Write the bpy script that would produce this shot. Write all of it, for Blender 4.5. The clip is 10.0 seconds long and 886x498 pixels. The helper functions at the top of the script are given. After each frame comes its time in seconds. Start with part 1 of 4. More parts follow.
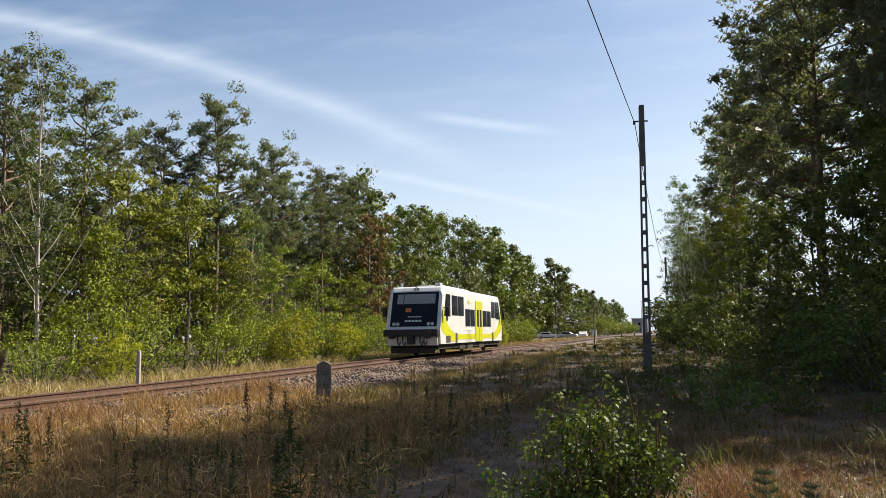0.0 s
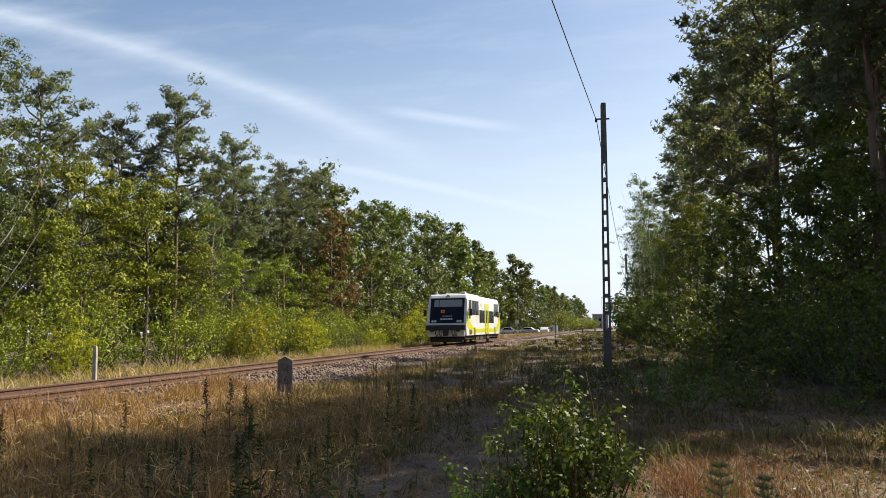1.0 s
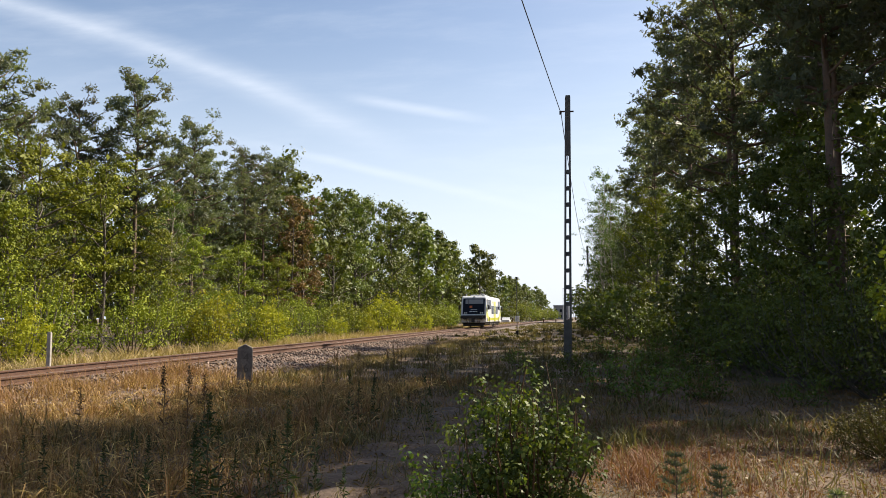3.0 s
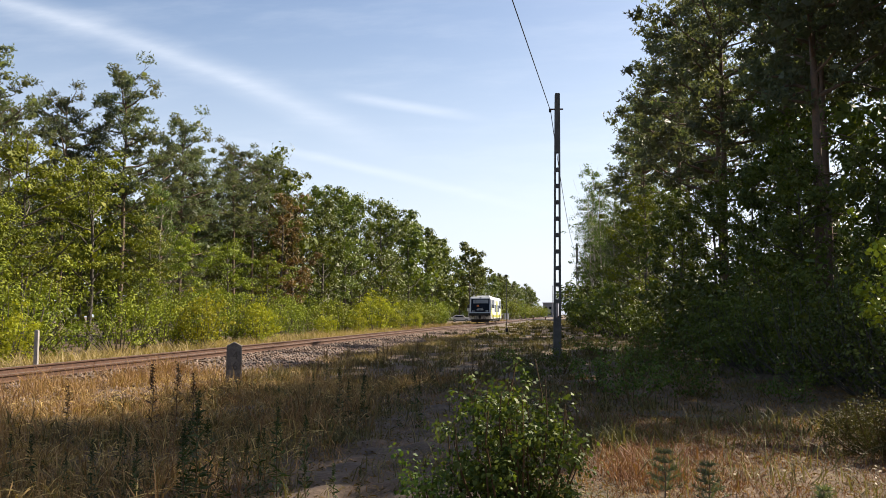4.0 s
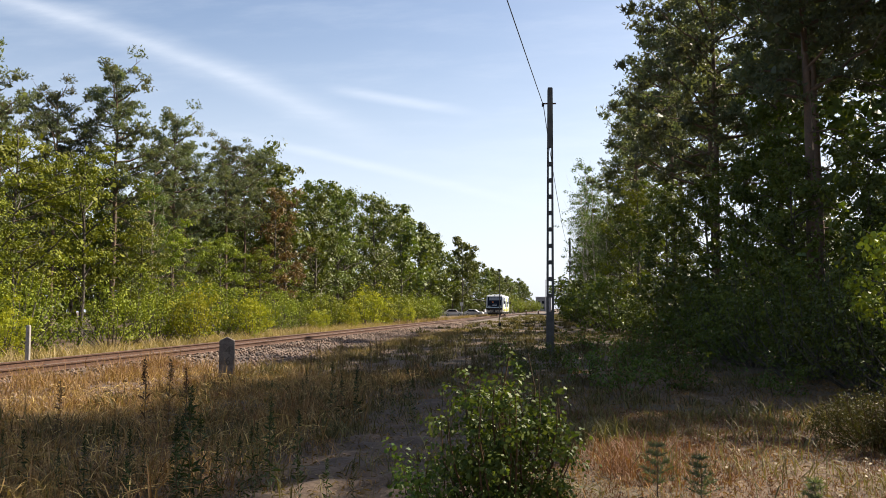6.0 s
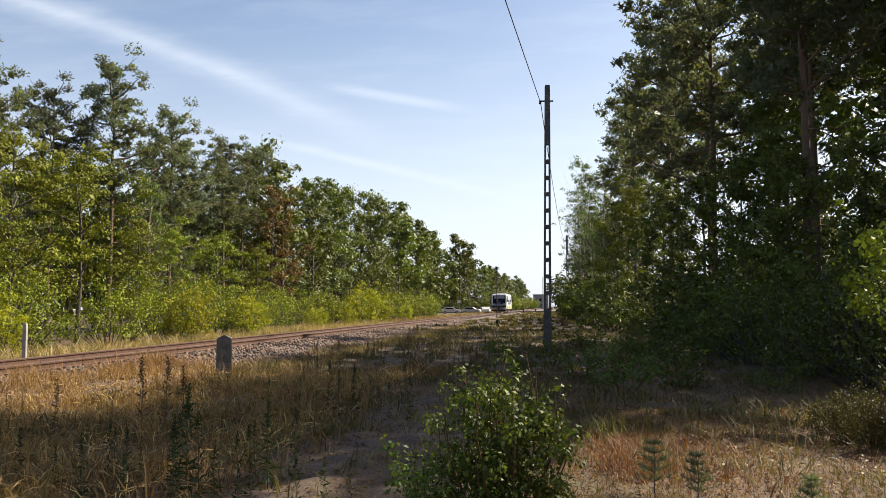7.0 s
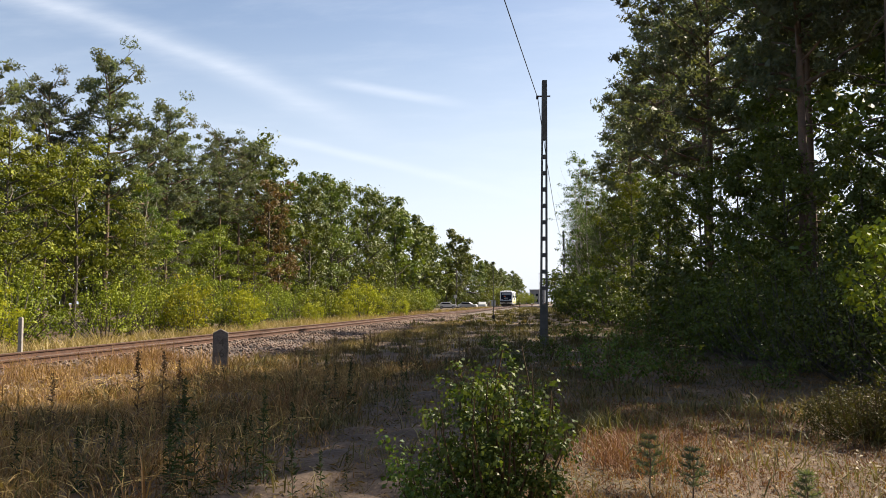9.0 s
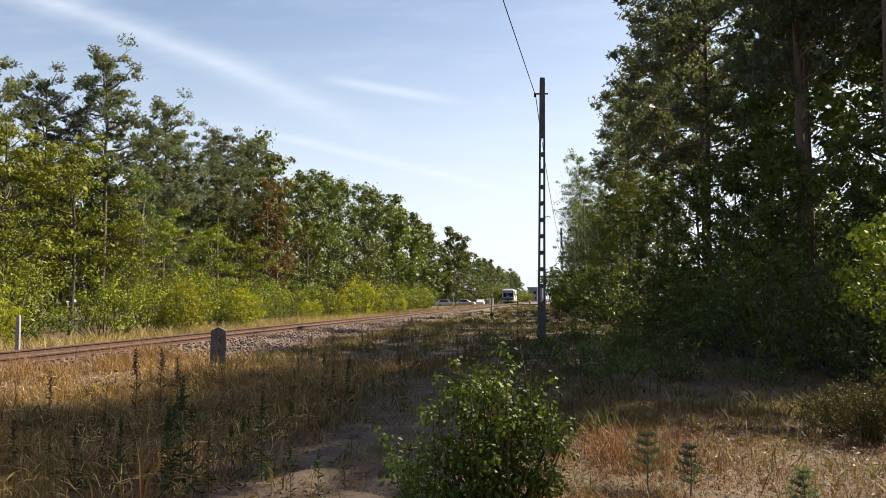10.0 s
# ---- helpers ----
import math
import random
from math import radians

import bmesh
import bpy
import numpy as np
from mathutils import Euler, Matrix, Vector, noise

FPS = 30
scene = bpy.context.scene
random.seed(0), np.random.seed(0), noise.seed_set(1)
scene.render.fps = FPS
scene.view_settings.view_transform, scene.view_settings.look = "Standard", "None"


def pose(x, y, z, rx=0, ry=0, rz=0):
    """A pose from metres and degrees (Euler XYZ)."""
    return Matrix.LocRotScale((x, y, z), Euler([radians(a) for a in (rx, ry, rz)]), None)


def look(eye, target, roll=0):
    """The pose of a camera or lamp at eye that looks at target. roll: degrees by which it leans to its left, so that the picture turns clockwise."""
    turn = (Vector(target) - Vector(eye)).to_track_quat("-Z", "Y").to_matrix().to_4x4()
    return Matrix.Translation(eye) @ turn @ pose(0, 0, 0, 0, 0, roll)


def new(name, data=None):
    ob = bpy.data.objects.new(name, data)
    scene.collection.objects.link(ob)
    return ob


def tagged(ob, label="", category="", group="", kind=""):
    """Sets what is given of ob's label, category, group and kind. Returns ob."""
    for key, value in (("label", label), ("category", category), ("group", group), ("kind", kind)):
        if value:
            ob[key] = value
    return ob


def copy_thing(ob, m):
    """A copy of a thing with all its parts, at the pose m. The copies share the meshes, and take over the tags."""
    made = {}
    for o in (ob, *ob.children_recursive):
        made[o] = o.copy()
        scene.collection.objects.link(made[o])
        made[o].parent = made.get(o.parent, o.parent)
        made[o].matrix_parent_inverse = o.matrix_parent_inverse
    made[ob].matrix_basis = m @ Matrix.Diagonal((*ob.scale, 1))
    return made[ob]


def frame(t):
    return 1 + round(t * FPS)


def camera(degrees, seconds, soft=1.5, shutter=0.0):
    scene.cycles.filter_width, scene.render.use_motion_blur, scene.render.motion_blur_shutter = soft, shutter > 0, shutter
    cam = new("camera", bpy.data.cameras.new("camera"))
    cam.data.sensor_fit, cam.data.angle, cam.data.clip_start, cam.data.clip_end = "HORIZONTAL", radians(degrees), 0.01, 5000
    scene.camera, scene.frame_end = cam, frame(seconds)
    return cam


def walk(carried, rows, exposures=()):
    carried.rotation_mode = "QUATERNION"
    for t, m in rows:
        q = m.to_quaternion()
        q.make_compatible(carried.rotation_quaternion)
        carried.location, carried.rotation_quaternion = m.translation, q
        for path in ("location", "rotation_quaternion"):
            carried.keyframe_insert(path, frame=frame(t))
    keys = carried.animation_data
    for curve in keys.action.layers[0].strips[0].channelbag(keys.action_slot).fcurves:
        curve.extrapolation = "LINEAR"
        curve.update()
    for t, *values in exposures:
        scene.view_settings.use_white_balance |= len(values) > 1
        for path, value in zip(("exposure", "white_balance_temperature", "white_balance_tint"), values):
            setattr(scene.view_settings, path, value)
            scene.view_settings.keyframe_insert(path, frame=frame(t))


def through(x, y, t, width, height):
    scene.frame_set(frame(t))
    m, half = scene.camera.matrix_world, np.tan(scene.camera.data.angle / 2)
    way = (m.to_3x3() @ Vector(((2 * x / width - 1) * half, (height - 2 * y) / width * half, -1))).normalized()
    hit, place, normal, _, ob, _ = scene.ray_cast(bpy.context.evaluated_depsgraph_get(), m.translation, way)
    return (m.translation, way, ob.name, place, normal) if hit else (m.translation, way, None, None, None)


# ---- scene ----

# ================= camera =================
EYE = (0.0, 0.0, 1.55)
TURNS = [
    (0.0, 15.31, 6.02, 0.84), (0.5, 13.85, 5.88, 0.79), (1.0, 12.63, 5.66, 0.82), (1.5, 11.54, 5.21, 0.65),
    (2.0, 10.79, 5.03, 0.19), (2.5, 10.40, 4.95, 0.17), (3.0, 9.92, 4.89, 0.21), (4.5, 8.99, 4.61, 0.30),
    (5.0, 8.88, 4.51, 0.33), (5.5, 8.79, 4.41, 0.34), (7.0, 8.50, 4.14, 0.41), (7.5, 8.43, 4.05, 0.36),
    (8.0, 8.38, 3.96, 0.35), (8.5, 8.31, 3.87, 0.26), (9.0, 8.25, 3.78, 0.29), (9.5, 8.18, 3.69, 0.27),
    (10.0, 8.10, 3.61, 0.32)]
cam = camera(58.0, 10.0, soft=0.55)
walk(cam, [(t, pose(*EYE, 90 + pitch, roll, yaw)) for t, yaw, pitch, roll in TURNS], exposures=[(0.0, 1.16, 6380, 8), (2.0, 1.24, 6500, 10), (5.0, 1.27, 6560, 11), (10.0, 1.27, 6620, 11)])

# ================= light =================
SUN_AZ, SUN_EL = 52.0, 43.0          # degrees right of +y, degrees up
world = bpy.data.worlds.new("sky")
scene.world = world
world.use_nodes = True


class Nodes:
    """Short-hand for wiring shader nodes."""

    def __init__(self, tree):
        self.tree = tree

    def add(self, kind, **settings):
        n = self.tree.nodes.new(kind)
        for k, v in settings.items():
            if k in n.inputs:
                n.inputs[k].default_value = v
            else:
                setattr(n, k, v)
        return n

    def link(self, a, b):
        self.tree.links.new(a, b)

    def math(self, op, a, b=0.0, c=0.0, clamp=False):
        n = self.tree.nodes.new("ShaderNodeMath")
        n.operation, n.use_clamp = op, clamp
        for i, v in enumerate((a, b, c)):
            if isinstance(v, (int, float)):
                n.inputs[i].default_value = v
            else:
                self.link(v, n.inputs[i])
        return n.outputs[0]

    def mix(self, fac, a, b, blend="MIX"):
        n = self.tree.nodes.new("ShaderNodeMix")
        n.data_type, n.blend_type = "RGBA", blend
        for i, v in ((0, fac), (6, a), (7, b)):
            if isinstance(v, (int, float)):
                n.inputs[i].default_value = v
            elif isinstance(v, tuple):
                n.inputs[i].default_value = (*v[:3], 1)
            else:
                self.link(v, n.inputs[i])
        return n.outputs[2]

    def ramp(self, fac, lo, hi):
        n = self.tree.nodes.new("ShaderNodeMapRange")
        n.interpolation_type = "SMOOTHSTEP"
        n.inputs[1].default_value, n.inputs[2].default_value = lo, hi
        self.link(fac, n.inputs[0])
        return n.outputs[0]

    def noise(self, vector, scale, detail=4.0, rough=0.55):
        n = self.tree.nodes.new("ShaderNodeTexNoise")
        n.inputs["Scale"].default_value, n.inputs["Detail"].default_value, n.inputs["Roughness"].default_value = scale, detail, rough
        if vector is not None:
            self.link(vector, n.inputs["Vector"])
        return n.outputs[0]


def build_sky():
    N = Nodes(world.node_tree)
    bg = world.node_tree.nodes["Background"]
    sky = N.add("ShaderNodeTexSky", sky_type="NISHITA", sun_disc=False, sun_elevation=radians(SUN_EL),
                sun_rotation=radians(SUN_AZ), air_density=1.0, dust_density=1.9, ozone_density=1.6)
    co = N.add("ShaderNodeTexCoord").outputs["Generated"]
    sep = N.add("ShaderNodeSeparateXYZ")
    N.link(co, sep.inputs[0])
    ahead = N.math("MAXIMUM", sep.outputs[1], 0.05)
    u = N.math("DIVIDE", sep.outputs[0], ahead)
    v = N.math("DIVIDE", sep.outputs[2], ahead)
    flat = N.add("ShaderNodeCombineXYZ")
    N.link(u, flat.inputs[0]), N.link(v, flat.inputs[1])
    turned = N.add("ShaderNodeMapping")
    turned.inputs["Rotation"].default_value = (0, 0, radians(24))
    turned.inputs["Scale"].default_value = (2.2, 12.0, 1)
    N.link(flat.outputs[0], turned.inputs[0])
    fibre = N.noise(turned.outputs[0], 1.6, 6, 0.62)
    broad = N.noise(flat.outputs[0], 3.1, 3)
    wob = N.math("MULTIPLY", N.math("SUBTRACT", broad, 0.5), 0.016)
    vv = N.math("ADD", v, wob)

    def streak(a, b, c, half, u0, u1, fade):
        """A band of cirrus along v = a + b u + c u^2, from u0 to u1."""
        q = N.math("ADD", N.math("MULTIPLY_ADD", u, b, a), N.math("MULTIPLY", N.math("MULTIPLY", u, u), c))
        d = N.math("ABSOLUTE", N.math("SUBTRACT", vv, q))
        band = N.ramp(d, half, 0.0)
        return N.math("MULTIPLY", N.math("MULTIPLY", band, N.ramp(u, u0, u0 + fade)), N.ramp(u, u1, u1 - fade))

    mask = N.math("MULTIPLY", streak(0.096, -0.566, -0.149, 0.034, -2.0, -0.16, 0.25), 0.22)
    mask = N.math("ADD", mask, N.math("MULTIPLY", streak(0.096, -0.566, -0.149, 0.014, -2.0, -0.2, 0.25), 0.11))
    mask = N.math("ADD", mask, N.math("MULTIPLY", streak(0.225, -0.22, 0.0, 0.011, -0.34, -0.08, 0.12), 0.30))
    mask = N.math("ADD", mask, N.math("MULTIPLY", streak(0.115, -0.32, -0.1, 0.010, -0.55, 0.02, 0.3), 0.22))
    veil = N.math("MULTIPLY", N.ramp(fibre, 0.42, 0.78), 0.12)
    mask = N.math("ADD", N.math("MULTIPLY", mask, N.math("MULTIPLY_ADD", fibre, 1.5, 0.2)), veil, clamp=True)
    mask = N.math("MULTIPLY", mask, N.ramp(sep.outputs[2], 0.02, 0.12))
    haze = N.math("MULTIPLY", N.ramp(sep.outputs[2], 0.40, -0.02), 0.78)
    col = N.mix(haze, sky.outputs[0], (6.4, 7.0, 7.9))
    col = N.mix(mask, col, (7.4, 7.8, 8.4))
    N.link(col, bg.inputs["Color"])
    bg.inputs["Strength"].default_value = 0.066


build_sky()
sun = new("sun", bpy.data.lights.new("sun", "SUN"))
sun.data.energy, sun.data.angle, sun.data.color = 5.0, radians(0.53), (1.0, 0.90, 0.74)
_az, _el = radians(SUN_AZ), radians(SUN_EL)
sun.matrix_world = look((0, 0, 60), Vector((0, 0, 60)) - Vector((math.sin(_az) * math.cos(_el), math.cos(_az) * math.cos(_el), math.sin(_el))))


# ================= materials =================
def material(name, a, b=None, scale=6.0, rough=0.7, metal=0.0, bump=0.0, bump_scale=60.0, rnd=0.0, coat=0.0):
    """Two colours mixed by noise at two sizes, with fine relief; rnd varies brightness from object to object."""
    m = bpy.data.materials.new(name)
    m.use_nodes = True
    N = Nodes(m.node_tree)
    p = m.node_tree.nodes["Principled BSDF"]
    co = N.add("ShaderNodeTexCoord").outputs["Object"]
    if b is None:
        b = tuple(c * 0.8 for c in a)
    n1, n2 = N.noise(co, scale), N.noise(co, scale * 9.0, 3)
    f = N.math("ADD", N.math("MULTIPLY", N.ramp(n1, 0.35, 0.65), 0.65), N.math("MULTIPLY", N.ramp(n2, 0.35, 0.65), 0.35))
    col = N.mix(f, a, b)
    if rnd:
        info = N.add("ShaderNodeObjectInfo")
        k = N.math("MULTIPLY_ADD", info.outputs["Random"], 2 * rnd, 1 - rnd)
        hsv = N.add("ShaderNodeHueSaturation")
        N.link(k, hsv.inputs["Value"]), N.link(col, hsv.inputs["Color"])
        col = hsv.outputs[0]
    N.link(col, p.inputs["Base Color"])
    N.link(N.math("MULTIPLY_ADD", n2, 0.2, rough - 0.1, clamp=True), p.inputs["Roughness"])
    p.inputs["Metallic"].default_value = metal
    p.inputs["Coat Weight"].default_value = coat
    if bump:
        bn = N.add("ShaderNodeBump")
        bn.inputs["Strength"].default_value, bn.inputs["Distance"].default_value = bump, 0.02
        N.link(N.noise(co, bump_scale, 4), bn.inputs["Height"])
        N.link(bn.outputs[0], p.inputs["Normal"])
    return m


def leaf_material(name, a, b, c, through=0.35, rough=0.5, gloss=0.12):
    """Leaves: three colours spread leaf by leaf, a little light shining through."""
    m = bpy.data.materials.new(name)
    m.use_nodes = True
    N = Nodes(m.node_tree)
    nodes = m.node_tree.nodes
    p, out = nodes["Principled BSDF"], nodes["Material Output"]
    r = N.add("ShaderNodeNewGeometry").outputs["Random Per Island"]
    info = N.add("ShaderNodeObjectInfo").outputs["Random"]
    big = N.noise(N.add("ShaderNodeTexCoord").outputs["Object"], 0.55, 2)
    col = N.mix(N.ramp(r, 0.1, 0.8), a, b)
    col = N.mix(N.math("MULTIPLY", N.ramp(big, 0.42, 0.68), 0.75), col, c)
    hsv = N.add("ShaderNodeHueSaturation")
    N.link(N.math("MULTIPLY_ADD", info, 0.5, 0.75), hsv.inputs["Value"])
    N.link(N.math("MULTIPLY_ADD", info, 0.03, 0.485), hsv.inputs["Hue"])
    N.link(col, hsv.inputs["Color"])
    N.link(hsv.outputs[0], p.inputs["Base Color"])
    p.inputs["Roughness"].default_value = rough
    p.inputs["Specular IOR Level"].default_value = gloss
    t = N.add("ShaderNodeBsdfTranslucent")
    glow = N.mix(1.0, hsv.outputs[0], (1.35, 1.35, 0.5), "MULTIPLY")
    N.link(glow, t.inputs["Color"])
    mx = N.add("ShaderNodeMixShader")
    mx.inputs[0].default_value = through
    N.link(p.outputs[0], mx.inputs[1]), N.link(t.outputs[0], mx.inputs[2])
    N.link(mx.outputs[0], out.inputs["Surface"])
    return m


M_PINE = leaf_material("pine_needles", (0.076, 0.101, 0.076), (0.129, 0.147, 0.087), (0.097, 0.092, 0.057), 0.38, 0.5, 0.25)
M_OAK = leaf_material("oak_leaves", (0.068, 0.091, 0.015), (0.117, 0.137, 0.024), (0.038, 0.053, 0.013), 0.22, 0.5, 0.22)
M_LOCUST = leaf_material("locust_leaves", (0.128, 0.158, 0.016), (0.205, 0.225, 0.024), (0.062, 0.088, 0.012), 0.16, 0.6, 0.12)
M_YELLOW = leaf_material("yellowing_leaves", (0.235, 0.260, 0.022), (0.320, 0.320, 0.032), (0.170, 0.210, 0.025), 0.35, 0.6, 0.12)
M_BIRCH = leaf_material("birch_leaves", (0.048, 0.085, 0.016), (0.115, 0.150, 0.028), (0.040, 0.070, 0.016), 0.3, 0.5, 0.22)
M_BROOM = leaf_material("broom_leaves", (0.050, 0.054, 0.015), (0.089, 0.083, 0.025), (0.071, 0.048, 0.021), 0.25, 0.6, 0.12)
M_DRYLEAF = leaf_material("withered_leaves", (0.120, 0.068, 0.032), (0.152, 0.096, 0.048), (0.088, 0.080, 0.032), 0.25, gloss=0.15)
M_WEED = leaf_material("weed_leaves", (0.026, 0.043, 0.015), (0.041, 0.058, 0.022), (0.026, 0.032, 0.015), 0.3)
M_DRYWEED = leaf_material("dry_weed", (0.090, 0.060, 0.035), (0.130, 0.085, 0.045), (0.070, 0.060, 0.035), 0.2, gloss=0.15)
M_GRASS = leaf_material("dry_grass", (0.185, 0.107, 0.043), (0.482, 0.331, 0.142), (0.202, 0.107, 0.047), 0.25, 0.6, gloss=0.15)
M_GREENGRASS = leaf_material("green_grass", (0.062, 0.059, 0.026), (0.152, 0.127, 0.059), (0.107, 0.071, 0.037), 0.25, 0.6, gloss=0.15)
M_REDGRASS = leaf_material("short_dry_grass", (0.150, 0.076, 0.036), (0.300, 0.165, 0.082), (0.170, 0.088, 0.045), 0.2, 0.6, gloss=0.12)
M_VERGE = leaf_material("verge_grass", (0.200, 0.136, 0.064), (0.408, 0.306, 0.170), (0.170, 0.140, 0.060), 0.25, 0.6, gloss=0.15)
M_BARK = material("pine_bark", (0.080, 0.058, 0.045), (0.16, 0.100, 0.066), 3.0, 0.9, bump=0.8, bump_scale=18)
M_OAKBARK = material("grey_bark", (0.060, 0.050, 0.042), (0.105, 0.088, 0.072), 3.0, 0.9, bump=0.8, bump_scale=22)
M_BIRCHBARK = material("birch_bark", (0.44, 0.40, 0.35), (0.22, 0.18, 0.15), 2.2, 0.7, bump=0.3, bump_scale=30)
M_RUST = material("rusty_steel", (0.060, 0.030, 0.020), (0.105, 0.050, 0.030), 8.0, 0.8, 0.2, 0.4, 90)
M_RAILTOP = material("polished_rail", (0.42, 0.36, 0.32), (0.30, 0.22, 0.18), 8.0, 0.35, 0.8)
M_SLEEPER = material("weathered_sleeper", (0.070, 0.048, 0.036), (0.115, 0.08, 0.06), 5.0, 0.9, bump=0.7, bump_scale=40, rnd=0.2)
M_BALLAST = material("ballast_stone", (0.111, 0.078, 0.062), (0.065, 0.046, 0.036), 5.0, 0.9, bump=0.3, bump_scale=70)
M_CONCRETE = material("old_concrete", (0.115, 0.11, 0.10), (0.07, 0.067, 0.062), 4.0, 0.9, bump=0.5, bump_scale=50)
M_MARKER = material("weathered_stone", (0.17, 0.145, 0.125), (0.075, 0.062, 0.055), 5.0, 0.9, bump=0.7, bump_scale=45)
M_STONE = material("pale_stone", (0.34, 0.31, 0.28), (0.21, 0.19, 0.17), 6.0, 0.9, bump=0.5, bump_scale=60)
M_WHITE = material("white_paint", (0.62, 0.62, 0.62), (0.54, 0.535, 0.52), 1.2, 0.32, coat=0.3)
M_LIME = material("lime_paint", (0.50, 0.50, 0.015), (0.44, 0.45, 0.015), 1.2, 0.35, coat=0.3)
M_BLACK = material("black_paint", (0.020, 0.020, 0.023), (0.032, 0.031, 0.030), 3.0, 0.45)
M_GLASS = material("dark_tinted_glass", (0.008, 0.010, 0.016), (0.012, 0.015, 0.023), 2.0, 0.12)
for _m, _v in ((M_GLASS, 0.12), (M_BLACK, 0.2)):
    _m.node_tree.nodes["Principled BSDF"].inputs["Specular IOR Level"].default_value = _v
M_GREYPANEL = material("grey_blind", (0.26, 0.27, 0.28), (0.22, 0.23, 0.24), 2.0, 0.6)
M_DARK = material("dirty_underframe", (0.022, 0.019, 0.017), (0.042, 0.034, 0.028), 6.0, 0.85, 0.2, 0.3, 60)
M_ORANGE = material("orange_sign", (0.85, 0.22, 0.02), (0.78, 0.20, 0.02), 4.0, 0.5)
M_GREY = material("grey_paint", (0.42, 0.43, 0.44), (0.36, 0.36, 0.37), 3.0, 0.5)
M_TEXT = material("grey_lettering", (0.55, 0.56, 0.58), (0.5, 0.5, 0.52), 4.0, 0.6)
M_LAMP = material("clear_lamp_glass", (0.62, 0.64, 0.66), (0.5, 0.52, 0.54), 9.0, 0.15)
M_RED = material("red_paint", (0.45, 0.035, 0.03), (0.36, 0.03, 0.03), 3.0, 0.4)
M_BLUEGREY = material("dark_car_paint", (0.035, 0.045, 0.065), (0.045, 0.052, 0.07), 2.0, 0.25, 0.3, coat=0.5)
M_RUBBER = material("black_rubber", (0.025, 0.025, 0.025), (0.04, 0.04, 0.04), 6.0, 0.8)
M_ASPHALT = material("worn_asphalt", (0.17, 0.16, 0.15), (0.11, 0.10, 0.10), 1.5, 0.9, bump=0.3, bump_scale=80)
M_WIRE = material("dark_wire", (0.03, 0.03, 0.032), (0.05, 0.05, 0.05), 4.0, 0.6, 0.5)
M_WALL = material("grey_render", (0.22, 0.22, 0.23), (0.18, 0.18, 0.19), 0.6, 0.85)


def ground_material():
    m = bpy.data.materials.new("dry_ground")
    m.use_nodes = True
    N = Nodes(m.node_tree)
    p = m.node_tree.nodes["Principled BSDF"]
    co = N.add("ShaderNodeTexCoord").outputs["Object"]
    big, mid, fine = N.noise(co, 0.22, 4), N.noise(co, 1.6, 5), N.noise(co, 22.0, 4, 0.65)
    col = N.mix(N.ramp(mid, 0.35, 0.65), (0.070, 0.042, 0.025), (0.118, 0.070, 0.040))
    col = N.mix(N.ramp(big, 0.48, 0.62), col, (0.062, 0.048, 0.025))
    sand = N.ramp(N.noise(co, 0.75, 5), 0.56, 0.66)
    col = N.mix(N.math("MULTIPLY", sand, 0.22), col, (0.170, 0.108, 0.070))
    col = N.mix(N.math("MULTIPLY", N.ramp(fine, 0.3, 0.75), 0.6), col, (0.100, 0.075, 0.045))
    N.link(col, p.inputs["Base Color"])
    p.inputs["Roughness"].default_value = 0.95
    bn = N.add("ShaderNodeBump")
    bn.inputs["Strength"].default_value, bn.inputs["Distance"].default_value = 0.9, 0.06
    N.link(N.math("ADD", N.math("MULTIPLY", fine, 0.5), mid), bn.inputs["Height"])
    N.link(bn.outputs[0], p.inputs["Normal"])
    return m


M_GROUND = ground_material()
M_SAND = material("grey_sand", (0.108, 0.071, 0.046), (0.054, 0.035, 0.023), 2.5, 0.95, bump=0.9, bump_scale=14)


# ================= mesh tools =================
class Geo:
    """Collects vertices and faces from numpy arrays."""

    def __init__(self):
        self.v, self.f, self.n = [], [], 0

    def add(self, verts, faces):
        verts, faces = np.asarray(verts, float), np.asarray(faces, int)
        self.v.append(verts)
        self.f.append(faces + self.n)
        self.n += len(verts)

    def mesh(self, name, mat=None, smooth=False):
        me = bpy.data.meshes.new(name)
        v = np.concatenate(self.v)
        me.vertices.add(len(v))
        me.vertices.foreach_set("co", v.astype(np.float32).ravel())
        idx = np.concatenate([f.ravel() for f in self.f])
        tot = np.concatenate([np.full(len(f), f.shape[1]) for f in self.f])
        me.loops.add(len(idx))
        me.loops.foreach_set("vertex_index", idx.astype(np.int32))
        me.polygons.add(len(tot))
        me.polygons.foreach_set("loop_start", (np.cumsum(tot) - tot).astype(np.int32))
        me.polygons.foreach_set("loop_total", tot.astype(np.int32))
        if smooth:
            me.polygons.foreach_set("use_smooth", np.ones(len(tot), bool))
        me.update(calc_edges=True)
        if mat:
            me.materials.append(mat)
        return me


